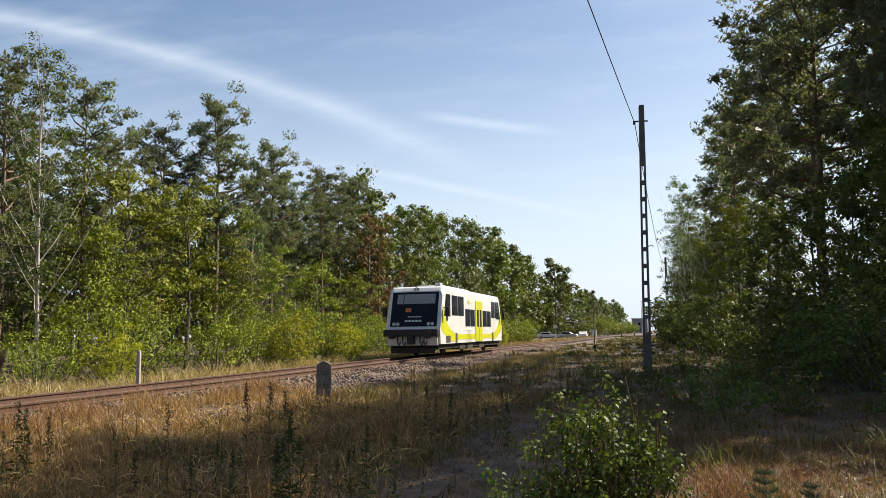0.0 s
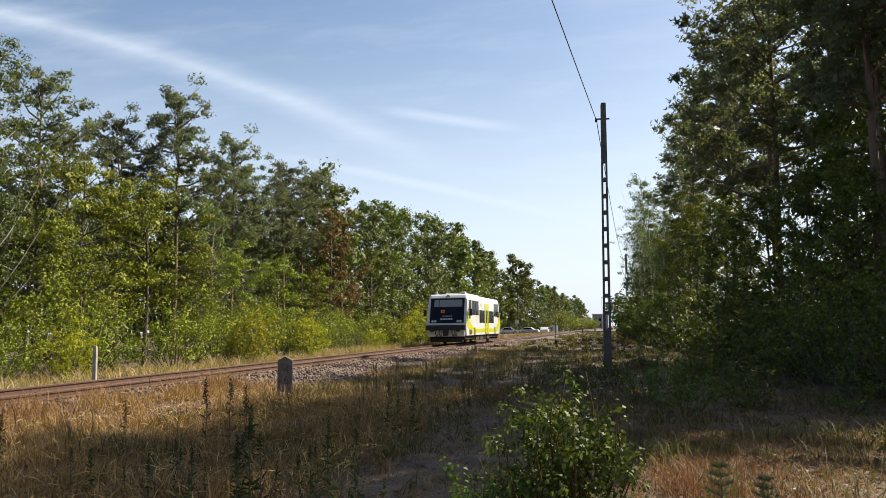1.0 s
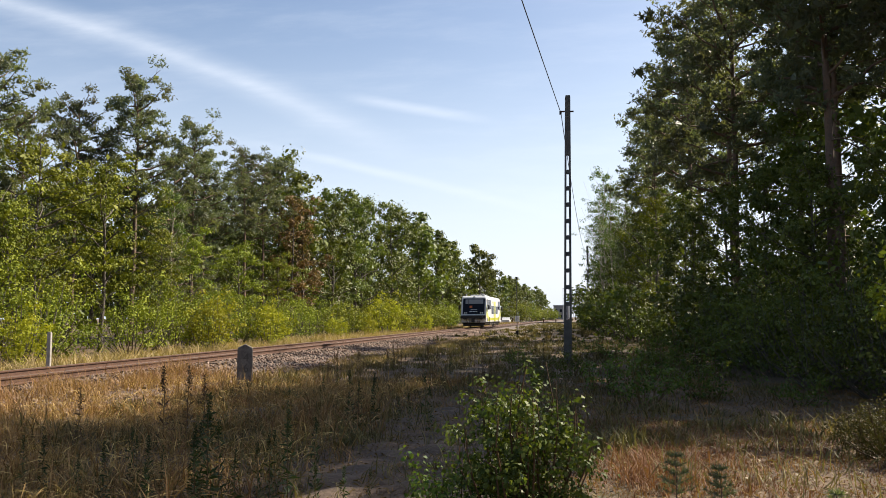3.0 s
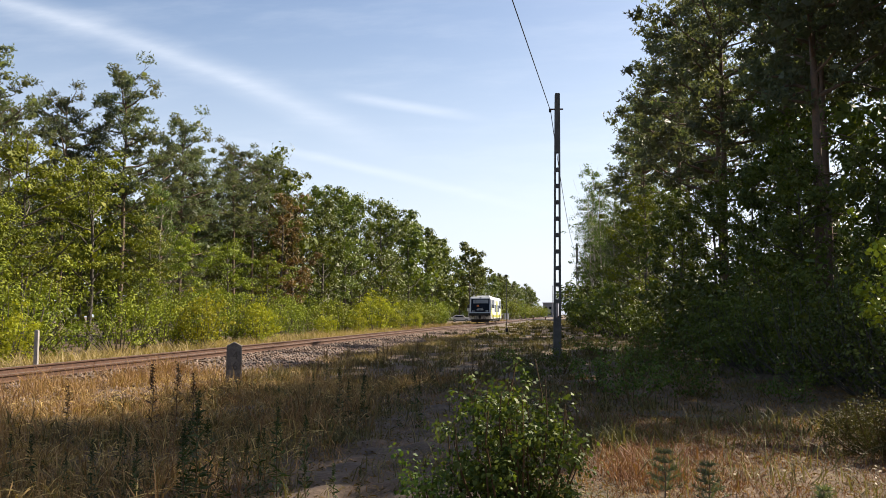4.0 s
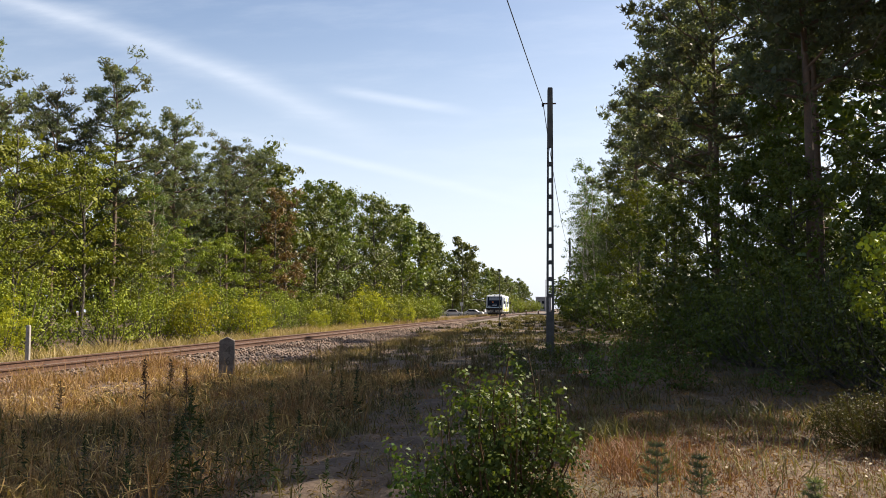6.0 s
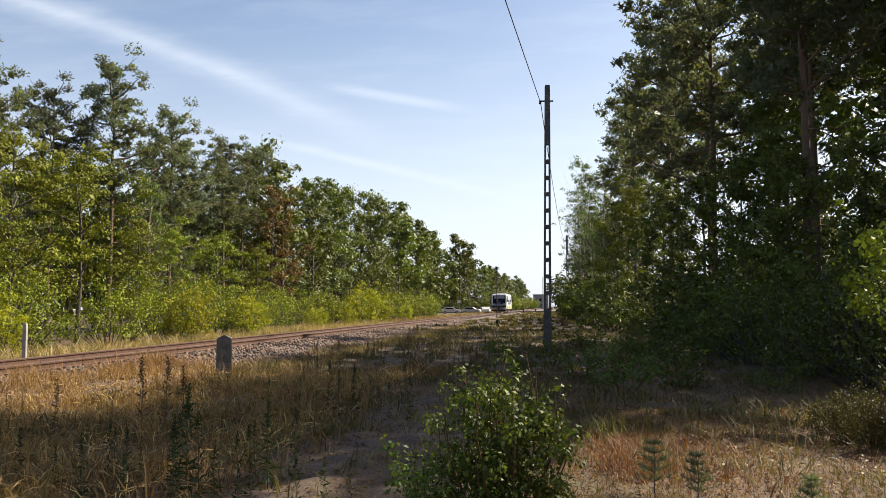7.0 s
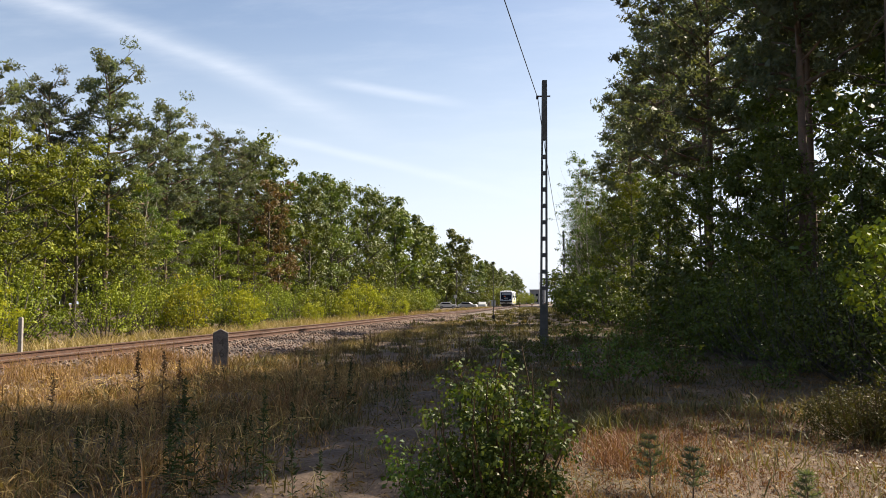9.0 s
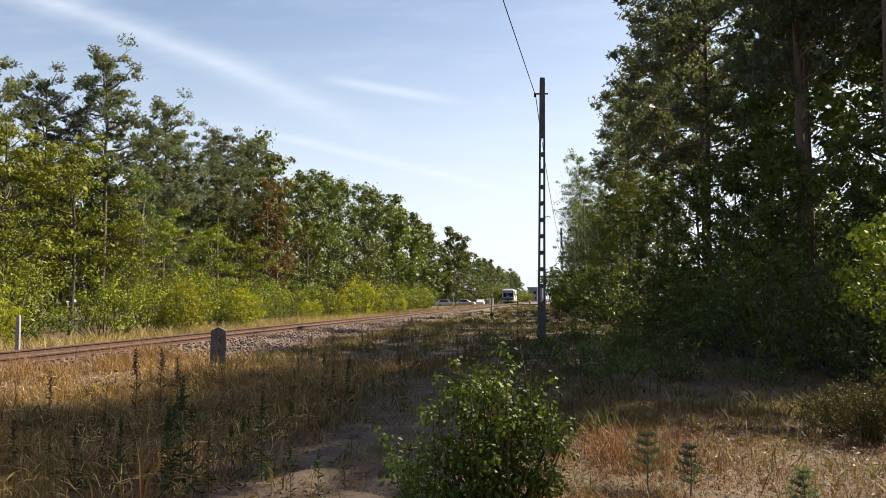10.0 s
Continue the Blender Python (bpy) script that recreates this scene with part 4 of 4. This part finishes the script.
shrubs_near = [bush(76, 3.8, 2.0, 28, 100, 48, 0.11, M_LOCUST, M_OAKBARK, "locust_bush", "bright green feathery locust bush behind the track", 0.33),
               bush(77, 3.4, 1.9, 26, 100, 48, 0.105, M_LOCUST, M_OAKBARK, "locust_bush", "fresh green feathery locust bush behind the track", 0.31)]
used = set()


def plant(kind, x, y, h, base_h, turn=None, wide=1.0):
    s = h / base_h
    m = Matrix.LocRotScale((x, y, -0.05), Euler((0, 0, radians(R.uniform(0, 360) if turn is None else turn))), (s * wide, s * wide, s))
    if kind.name not in used:
        used.add(kind.name)
        kind.matrix_basis = m
        return kind
    loc, rot, sc = m.decompose()
    c = copy_thing(kind, Matrix.LocRotScale(loc, rot, None))
    c.matrix_basis = m
    return c


# far side of the track: pines that stand out against the sky
for x, y, h, k in ((-24, 24.5, 12.4, 2), (-24, 29, 12.6, 2), (-27, 38.9, 13.2, 1), (-25, 41.3, 15.3, 0), (-25, 48.1, 14.2, 0), (-25, 56.5, 14.0, 1),
                   (-26.5, 52.5, 13.2, 2), (-25, 60.0, 13.6, 1), (-26, 33.5, 11.4, 2), (-24.5, 45.0, 11.5, 2), (-30, 31.0, 12.0, 0), (-31, 24, 13, 1)):
    plant(pines[k], x, y, h, 15.0)
plant(birches[0], -20, 22.1, 12.0, 13.0)
plant(birches[0], -22, 40.0, 9.0, 13.0)
for x, y, h in ((-23.5, 62.5, 12.0), (-24.0, 66.5, 12.8)):
    plant(withered[0], x, y, h, 11.0)
for x, y, h, k in ((-20.8, 26.2, 6.6, 0), (-21.8, 29.0, 9.2, 1), (-21.8, 33.6, 9.3, 1), (-20.8, 36.8, 6.4, 0), (-21, 19.5, 6.5, 1), (-21.5, 41.5, 6.6, 0), (-21, 46.5, 6.4, 1), (-20.5, 52.0, 6.0, 0)):
    plant(locusts[k], x, y, h, 9.0)
for x, y, h, k in ((-26, 65.5, 16.2, 0), (-26, 70, 15.6, 1), (-24, 75, 13.6, 1), (-26, 81, 15.9, 1), (-25.5, 88, 15.9, 0), (-27, 96, 17.2, 1), (-25, 104, 17.5, 0), (-26.5, 113, 17.9, 1), (-25, 121, 17.9, 0),
                   (-27, 131, 17.4, 1), (-26, 142, 17.4, 0), (-27, 154, 17.6, 1), (-26.5, 166, 17.6, 0), (-25, 194, 19.5, 1), (-30, 182, 17.0, 0), (-33, 200, 16, 1)):
    plant((oaks if y < 115 else woods)[k], x, y, h, 14.0)
for i in range(9):
    plant(oaks[i % 2], -27.5 - R.uniform(0, 1.5), 25 + i * 4.6, R.uniform(8.2, 10.2) + i * 0.25, 14.0, None, 0.9)
# deeper rows that close the wood
for i in range(8):
    plant(woods[i % 2], -32 - R.uniform(0, 2), 22 + i * 7.5, R.uniform(8.0, 9.5) + i * 0.45, 14.0)
for i in range(10):
    plant(woods[i % 2], -34 - i * 1.6 + R.uniform(-2, 2), 172 + i * 9, R.uniform(11, 14), 14.0)
for i in range(18):
    y = 14 + i * 10
    plant(woods[i % 2], -35 - R.uniform(0, 9), y + R.uniform(-2, 2), R.uniform(10, 12) + min(4, y / 40), 14.0)
# bushes along its edge
for i in range(30):
    y = 17.0 + i * 3.4 + R.uniform(-0.8, 0.8)
    plant((shrubs_near if i < 12 else shrubs)[(0, 1, 0, 1, 1)[i % 5]], -18.6 + R.uniform(-0.6, 0.6) - (0.8 if i % 3 == 0 else 0), y, R.uniform(2.7, 4.2) * (0.85 if y < 22 else 1.0), 3.6)
for x, y, h in ((-17.0, 22.0, 2.2), (-16.8, 34.5, 3.1), (-16.6, 40.8, 2.9), (-16.9, 67.4, 4.1), (-16.6, 61.0, 2.2), (-16.8, 74.0, 2.4), (-16.7, 53.0, 2.0), (-16.4, 83.0, 2.3)):
    plant(shrubs[2], x, y, h, 3.0)
# trees beyond the crossing
for i in range(18):
    y = 208 + i * 16
    plant(woods[i % 2], -27 - R.uniform(0, 6) + y * 0.012, y, R.uniform(14.5, 18.5), 14.0)
for i in range(8):
    plant(undergrowth, -36 + i * 2.1, 214 + R.uniform(-4, 6), R.uniform(4.5, 6.0), 3.0)
for x, y, h in ((-26.2, 209, 5.0), (-22.6, 210, 4.4), (-19.8, 209, 4.2)):
    plant(undergrowth, x, y, h, 3.0)
for i in range(14):
    y = 205 + i * 16
    plant(shrubs[i % 2], -19.5 + y * 0.012 + R.uniform(-1, 1), y, R.uniform(5, 7), 3.6)

def distant_woods(name, xs, ys, zs, count, leaf, label, seed):
    """Depth of the wood behind the trees that can be told apart: loose masses of foliage."""
    rng = np.random.default_rng(seed)
    n = count // 16
    spots = np.column_stack([rng.uniform(*xs, n), rng.uniform(*ys, n), zs[1] * rng.uniform(0.02, 1, n) ** 0.9])
    g = Geo()
    off = rng.normal(0, 1, (n * 16, 3)) * np.array([1.2, 1.2, 0.7])
    c = np.repeat(spots, 16, 0) + off
    c[:, 2] = np.maximum(c[:, 2], 0.3)
    leaf_cards(g, c, leaf * rng.uniform(0.6, 1.3, n * 16), rng, 0.6, 0.7, None, off / (np.linalg.norm(off, axis=1)[:, None] + 1e-6))
    tagged(part(name, g, M_OAK), label, "woods", "", "stuff")


distant_woods("far_woods", (-62, -46), (5, 240), (0, 9.5), 11000, 1.3, "dark foliage deep in the wood", 201)
distant_woods("crossing_woods", (-110, -34), (255, 285), (0, 11), 4500, 1.6, "dark foliage behind the crossing", 202)
distant_woods("near_woods", (24, 30), (12, 130), (0, 7.5), 7000, 0.9, "dark foliage deep in the near wood", 203)

# near side: the dark wood beside the clearing
# Pine at (10.9, 20.4) is out of view, added to shade the foreground.
for x, y, h, k in ((6.3, 71, 18.6, 2), (5.4, 60, 17.4, 0), (8.0, 56, 20.4, 0), (6.3, 47, 19.4, 0), (7.4, 41, 19.0, 0), (6.4, 35, 17.5, 3), (8.2, 27.5, 15.8, 1), (10.2, 24, 16.5, 1),
                   (9.0, 30, 17, 1), (7.4, 86, 17.5, 2),
                   (7.8, 19.8, 17.0, 1), (10.9, 20.4, 19.0, 1), (8.5, 33.4, 17.6, 0), (6.9, 24.0, 16.0, 0), (11.8, 22.5, 17.5, 1)):
    plant(pines[k], x, y, h, 15.0)
for x, y, h in ((2.7, 72.6, 13.6), (2.0, 80.0, 16.8), (3.3, 64.0, 11.0), (2.2, 90, 15.5), (2.4, 101, 15)):
    plant(birches[0], x, y, h, 13.0)
for x, y, h, k in ((5.4, 43.7, 8.6, 0), (5.0, 38, 7.2, 1), (5.6, 33, 7.0, 0), (6.0, 28, 6.8, 1), (6.4, 23.5, 6.2, 0), (7.2, 20.2, 5.8, 1), (8.0, 17.0, 5.4, 0), (4.6, 57, 9.0, 0),
                   (4.4, 65, 9.5, 1), (3.9, 76, 10.5, 0), (3.6, 90, 11.5, 1), (4.6, 105, 14, 0), (5.5, 120, 15, 1), (5.5, 140, 16, 0), (10, 21, 7.5, 0), (12, 26, 8, 1), (9.6, 15.6, 5.0, 1), (12.5, 15.5, 6, 0), (10.8, 24.6, 13.5, 1), (10.4, 37, 14.0, 1), (8.0, 30.0, 9.5, 0)):
    plant(oaks[k], x, y, h, 14.0)
thicket = bush(75, 3.0, 1.8, 30, 200, 20, 0.095, M_OAK, M_OAKBARK, "thicket_bush", "dark small-leaved thicket at the wood's edge", 0.26)
for x, y, h in ((5.9, 13.4, 2.6), (7.0, 15.2, 3.4), (5.6, 16.2, 2.7), (5.2, 18.8, 2.9), (6.6, 19.2, 3.6), (4.9, 21.6, 2.8), (7.9, 12.6, 3.0), (8.6, 16.0, 4.0), (5.0, 24.5, 3.2)):
    plant(thicket, x, y, h, 3.0)
for i in range(5, 30):
    y = 13.2 + i * 2.3 + (0 if i < 14 else (i - 14) * 2.0)
    plant(undergrowth, 5.7 - 0.024 * y + R.uniform(-0.35, 0.45), y, R.uniform(2.2, 3.8), 3.0)
for i in range(11):
    plant(undergrowth, 8.2 + R.uniform(-0.8, 0.8), 22.0 + i * 4.6, R.uniform(3.0, 4.6), 3.0)
for x, y, h in ((2.2, 70, 5.0), (1.9, 78, 5.5), (1.7, 90, 6.0), (2.0, 84, 5.0), (1.5, 98, 6.0), (3.0, 58, 4.5), (3.3, 50, 4.2)):
    plant(undergrowth, x, y, h, 3.0)
for i in range(10):
    plant(undergrowth, 3.2 + R.uniform(-0.6, 0.9), 96 + i * 9.5, R.uniform(4.5, 7.0), 3.0)
# the wood goes on past the clearing: unseen trees, added to close off sky light
for x, y, h in ((12.5, 3.0, 12), (13.0, -9.0, 12), (9.0, -30.0, 13), (1.0, -34.0, 12), (-20.0, -30.0, 13), (-25.0, -18.0, 12), (-24.5, -4.0, 12), (-23.5, 8.0, 11), (-22.5, 15.0, 9)):
    plant(woods[int(abs(x)) % 2], x, y, h, 14.0)
# First pine stands out of view, added to cast shade on the foreground.
for x, y, h, k in ((10.9, 18.9, 22.0, 1), (13.0, 27.0, 17.5, 2), (15.5, 24.0, 16.0, 2), (13.5, 33.0, 18.0, 0)):
    plant(pines[k], x, y, h, 15.0)
for i in range(9):
    plant(woods[i % 2], 17 + R.uniform(0, 6), 16 + i * 8.5, R.uniform(8, 11), 14.0)


for x, y, h, k in ((4.4, 50.0, 9.4, 0), (3.6, 92.0, 9.0, 1)):
    plant(locusts[k], x, y, h, 9.0)
maple = leafy_tree(62, 2.7, 0.40, 0.95, 12, 60, 26, 0.085, M_LOCUST, M_OAKBARK, "maple_sapling", "young maple with bright sunlit leaves", 0.05, 0.2, 0.24, 0.003, fill=0.2)
maple.matrix_basis = at(4.35, 11.2, 0.0, 40)



# ================= clearing =================
near_birch = bush(81, 1.36, 0.50, 34, 430, 20, 0.034, M_BIRCH, M_DRYWEED, "birch_sapling", "bushy green birch sapling in dry grass", 0.075, "bush", 0.75)
near_birch.matrix_basis = at(-0.42, 5.35, 0.0, 20)
young_birch = bush(84, 0.72, 0.36, 14, 120, 18, 0.034, M_BIRCH, M_DRYWEED, "birch_sapling", "low birch shoot beside a larger sapling", 0.07, "bush", 0.75)
young_birch.matrix_basis = at(-0.85, 5.45, 0.0, 50)
side_bush = bush(82, 0.72, 0.62, 60, 900, 15, 0.030, M_BROOM, M_DRYWEED, "broom_bush", "low olive broom bush at the wood's edge", 0.06, "bush", 0.4)
side_bush.matrix_basis = at(3.25, 9.2, 0.0, 70)


def pine_seedling(seed, x, y, h):
    """A knee-high pine: one leader, whorls of short limbs set with needles."""
    rng = np.random.default_rng(seed)
    wood, green = Geo(), Geo()
    tube(wood, [(0, 0, 0), (0.01, 0, h * 0.5), (0, 0.01, h)], [0.007, 0.005, 0.002], 5)
    cs, ds = [], []
    for z in np.linspace(0.25, 1.0, 5):
        for k in range(5):
            az, ln = k * 1.257 + rng.normal(0, 0.3) + z * 9, h * 0.42 * (1.15 - z * 0.8)
            d = np.array([math.cos(az), math.sin(az), 0.45])
            p0 = np.array([0, 0, h * z])
            tube(wood, [p0, p0 + d * ln], [0.003, 0.0015], 3, False)
            q = rng.uniform(0.15, 1.0, 14)[:, None]
            cs.append(p0 + d * ln * q)
            ds.append(np.repeat(d[None], 14, 0))
    needles(green, np.concatenate(cs), np.concatenate(ds), rng, 3, 0.055, 0.003)
    ob = thing("pine_seedling", "small green pine seedling in short straw", "seedling", "pine seedlings", at(x, y, 0.0))
    part("stem", wood, M_BARK, ob)
    part("foliage", green, M_PINE, ob)


for n, (x, y, h) in enumerate(((1.02, 6.6, 0.36), (0.72, 6.9, 0.40), (1.75, 6.2, 0.28))):
    pine_seedling(400 + n, x, y, h)
small = bush(83, 1.0, 0.6, 12, 70, 12, 0.06, M_BIRCH, M_DRYWEED, "seedling_bush", "small leafy seedling bush in the clearing", 0.11, "bush", 0.7)
for x, y, h in ((1.0, 14.6, 1.15), (0.5, 17.5, 1.0), (2.2, 16.0, 1.1), (1.6, 20.0, 1.2), (-0.3, 21.5, 1.0), (2.9, 21.5, 1.3), (-1.9, 24.5, 0.9), (2.6, 26.0, 1.5), (0.7, 30.0, 1.2), (-1.0, 18.0, 0.7), (3.6, 14.8, 0.8)):
    plant(small, x, y, h, 1.0)
weeds = [weed(91, 1.0, 58, M_WEED, "tall leafy goldenrod weed gone to seed", 0.28, 0.15), weed(92, 1.0, 44, M_WEED, "tall green weed with narrow leaves", 0.2, 0.14),
         weed(93, 0.8, 40, M_DRYWEED, "dry brown weed stalk with short level leaves", 0.35, 0.12)]
for x, y, h, k in ((-3.05, 6.25, 0.98, 0), (-3.2, 6.5, 0.85, 1), (-2.85, 6.05, 0.8, 1), (-2.5, 6.6, 0.82, 0), (-2.35, 6.9, 0.72, 1), (-2.6, 6.2, 0.6, 1), (-3.6, 6.3, 0.62, 1), (-3.9, 6.1, 0.6, 0), (-4.15, 7.0, 0.5, 1),
                   (-5.3, 9.6, 1.02, 2), (-5.1, 9.8, 1.0, 2), (-4.75, 9.6, 0.9, 2), (-5.9, 8.7, 0.8, 2), (-3.3, 11.2, 0.85, 1), (-3.0, 11.3, 0.8, 1), (-3.1, 11.7, 0.7, 0)):
    plant(weeds[k], x, y, h, 1.0 if k < 2 else 0.8)
for x, y, h, k in ((-2.4, 12.2, 0.75, 1), (-6.6, 7.1, 0.95, 0), (-6.8, 7.4, 0.85, 0), (-6.3, 6.9, 0.7, 1), (-5.0, 6.6, 0.55, 1), (-4.6, 6.3, 0.6, 0), (-2.0, 5.9, 0.5, 1), (-1.7, 6.3, 0.4, 1), (-3.35, 5.8, 0.5, 0),
                   (-7.3, 6.8, 0.9, 0)):
    plant(weeds[k], x, y, h, 1.0 if k < 2 else 0.8)
for i in range(34):
    y = R.uniform(17, 24)
    plant(weeds[2], -4.6 - (y - 17) * 0.05 + R.uniform(-2.6, 2.4), y, R.uniform(0.45, 0.85), 0.8)
for i in range(40):
    plant(weeds[i % 3], R.uniform(-5.5, 2.8), R.uniform(9.5, 30), R.uniform(0.3, 0.7), 1.0)
for i in range(20):
    cx, cy = ((-3.2, 6.3), (-2.5, 6.7), (-4.2, 6.4), (-3.1, 11.3), (-6.7, 7.2))[i % 5]
    plant(weeds[i % 2], cx + R.gauss(0, 0.28), cy + R.gauss(0, 0.3), R.uniform(0.4, 0.75), 1.0)


def off_sand(x, y, rng):
    """Grass keeps off the sandy wheel track and grows thin beside it."""
    lane = np.abs(x - (-1.75 + 0.02 * (y - 7))) < 0.95 + 0.3 * np.sin(y * 1.7)
    lane2 = np.abs(x - (2.2 + 0.12 * (y - 8))) < 0.7
    return (rng.random(len(x)) > 0.62 * (lane & (y < 13))) & (rng.random(len(x)) > 0.35 * lane2) & (np.hypot(x, y) > 3.2)


def off_stone(x, y, rng):
    """Shorter growth before the marker stone, none under the sapling's foot."""
    near = np.hypot(x + 7.3, y - 16.6) < 0.8
    bare = np.sin(x * 1.3 + 2 * np.sin(y * 0.6)) * np.sin(y * 1.1 + 1.5 * np.sin(x * 0.8)) > 0.35
    return off_sand(x, y, rng) & (rng.random(len(x)) > 0.75 * near) & (rng.random(len(x)) > 0.7 * bare)


def thin_out(x, y, rng):
    """Uneven patches with gaps between them."""
    patch = np.sin(x * 2.1 + 1.7 * np.sin(y * 0.9)) * np.sin(y * 1.6 + 1.3 * np.sin(x * 1.1))
    return (rng.random(len(x)) < 0.55 + 0.6 * patch) & off_sand(x, y, rng)


def build_sand():
    g = Geo()
    ys = np.linspace(3.5, 14, 140)
    us = np.linspace(-1, 1, 50)
    U, Y = np.meshgrid(us, ys, indexing="ij")
    X = -1.75 + 0.02 * (Y - 7) + U * (1.5 + 0.3 * np.sin(Y * 1.7))
    Z = ground_z(X, Y) + 0.03 * (1 - np.abs(U) ** 3) - 0.012 + 0.045 * np.sin(X * 7 + np.sin(Y * 5) * 1.4) * np.sin(Y * 6 + X * 2) * (1 - U ** 2)
    v = np.column_stack([X.ravel(), Y.ravel(), Z.ravel()])
    i, j = np.meshgrid(np.arange(49), np.arange(139), indexing="ij")
    g.add(v, np.stack([i * 140 + j, (i + 1) * 140 + j, (i + 1) * 140 + j + 1, i * 140 + j + 1], -1).reshape(-1, 4))
    tagged(part("sand_track", g, M_SAND, smooth=True), "bare trodden grey sand in the clearing", "path", "", "structure")


build_sand()


def litter():
    """Dead leaves, straws and twigs on the bare soil."""
    rng = np.random.default_rng(301)
    n = 26000
    x, y = rng.uniform(-6.0, 6.5, n), 3.6 + 16 * rng.random(n) ** 1.4
    c = np.column_stack([x, y, ground_z(x, y) + 0.03])
    g = Geo()
    leaf_cards(g, c, rng.uniform(0.02, 0.09, n), rng, 2.0, 0.35)
    tagged(part("ground_litter", g, M_DRYLEAF), "dead leaves and straw scattered on sand", "litter", "", "stuff")



def straw_mat():
    """Fallen straws lying crosswise in the dry grass."""
    rng = np.random.default_rng(302)
    n = 7000
    x, y = rng.uniform(-9.8, -2.8, n), 5.5 + 12 * rng.random(n) ** 1.3
    tilt = rng.uniform(0.02, 0.22, n)
    c = np.column_stack([x, y, ground_z(x, y) + tilt])
    g = Geo()
    leaf_cards(g, c, rng.uniform(0.12, 0.34, n), rng, 1.6, 0.035)
    tagged(part("fallen_straw", g, M_GRASS), "pale fallen straws lying in dry grass", "straw", "", "stuff")


litter()
straw_mat()
grass("dry_grass", (-10.9, -3.6), (5.5, 18), 50000, 0.22, 0.0055, M_GRASS, "golden dry grass", 101, off_stone)
grass("track_grass", (-10.9, -8.8), (9, 20), 11000, 0.46, 0.006, M_GRASS, "tall straw beside the ballast", 111, thin_out)
grass("dry_grass_far", (-8.6, -6.6), (18, 60), 15000, 0.20, 0.011, M_VERGE, "olive and straw grass beside the ballast", 102)
grass("mixed_grass", (-10.0, -2.6), (5.5, 20), 12000, 0.24, 0.0055, M_GREENGRASS, "olive grass among the straw", 112, thin_out)
grass("verge_grass", (-18.0, -14.4), (12, 70), 26000, 0.50, 0.012, M_VERGE, "tall pale grass behind the track", 103)
grass("verge_grass_far", (-18.0, -14.4), (70, 190), 12000, 0.5, 0.03, M_VERGE, "pale grass along the far track", 104)
grass("clearing_grass", (-4.5, 5.4), (4.0, 20), 44000, 0.085, 0.004, M_REDGRASS, "short reddish dry grass", 105, off_sand)
grass("shaded_grass", (-7.6, 4.0), (9, 50), 32000, 0.24, 0.011, M_GREENGRASS, "thin green and straw-coloured grass", 106, off_sand)
grass("far_clearing_grass", (-9.4, 3.0), (48, 192), 14000, 0.32, 0.05, M_GREENGRASS, "straw and green grass towards the crossing", 108)
grass("straw_patch", (-0.2, 4.0), (5.4, 12.5), 40000, 0.06, 0.004, M_REDGRASS, "short sunlit reddish straw", 109)
grass("straw_strands", (-10.6, -2.5), (5.5, 20), 4200, 0.50, 0.005, M_GRASS, "long bent straw stalks", 110, off_sand)
grass("red_tufts", (0.35, 1.5), (7.4, 9.2), 3000, 0.24, 0.004, M_REDGRASS, "tall reddish dry grass tufts", 113, thin_out)
grass("sapling_grass", (-0.35, 0.75), (4.75, 5.9), 1700, 0.36, 0.0035, M_REDGRASS, "tall russet grass round the sapling", 114)
grass("green_tufts", (-6.5, 4.0), (4.5, 12), 9000, 0.28, 0.005, M_GREENGRASS, "green grass tufts", 107, off_sand)


# ================= movement =================
RUN = [(0.0, 38.1), (0.5, 46.2), (1.0, 54.6), (1.5, 63.0), (2.0, 71.5), (2.5, 79.8), (3.0, 88.2), (3.5, 96.4), (4.0, 104.6), (4.5, 112.7), (5.0, 120.8),
       (5.5, 128.8), (6.0, 136.7), (6.5, 144.6), (7.0, 152.4), (7.5, 160.2), (8.0, 168.0), (8.5, 175.7), (9.0, 183.4), (9.5, 191.2), (10.0, 199.0)]


def motions():
    walk(RAILBUS, [(t, pose(TRACK_X, y, RAIL_Z + 0.004)) for t, y in RUN])
    ts, ys = [t for t, _ in RUN], [y for _, y in RUN]
    for ws, y0 in WHEELS:
        rows = []
        for f in range(301):
            t = f / 30
            roll = -math.degrees((np.interp(t, ts, ys) - ys[0]) / 0.42)
            rows.append((t, pose(0, y0, 0.42, roll % 360, 0, 0)))
        walk(ws, rows)


motions()
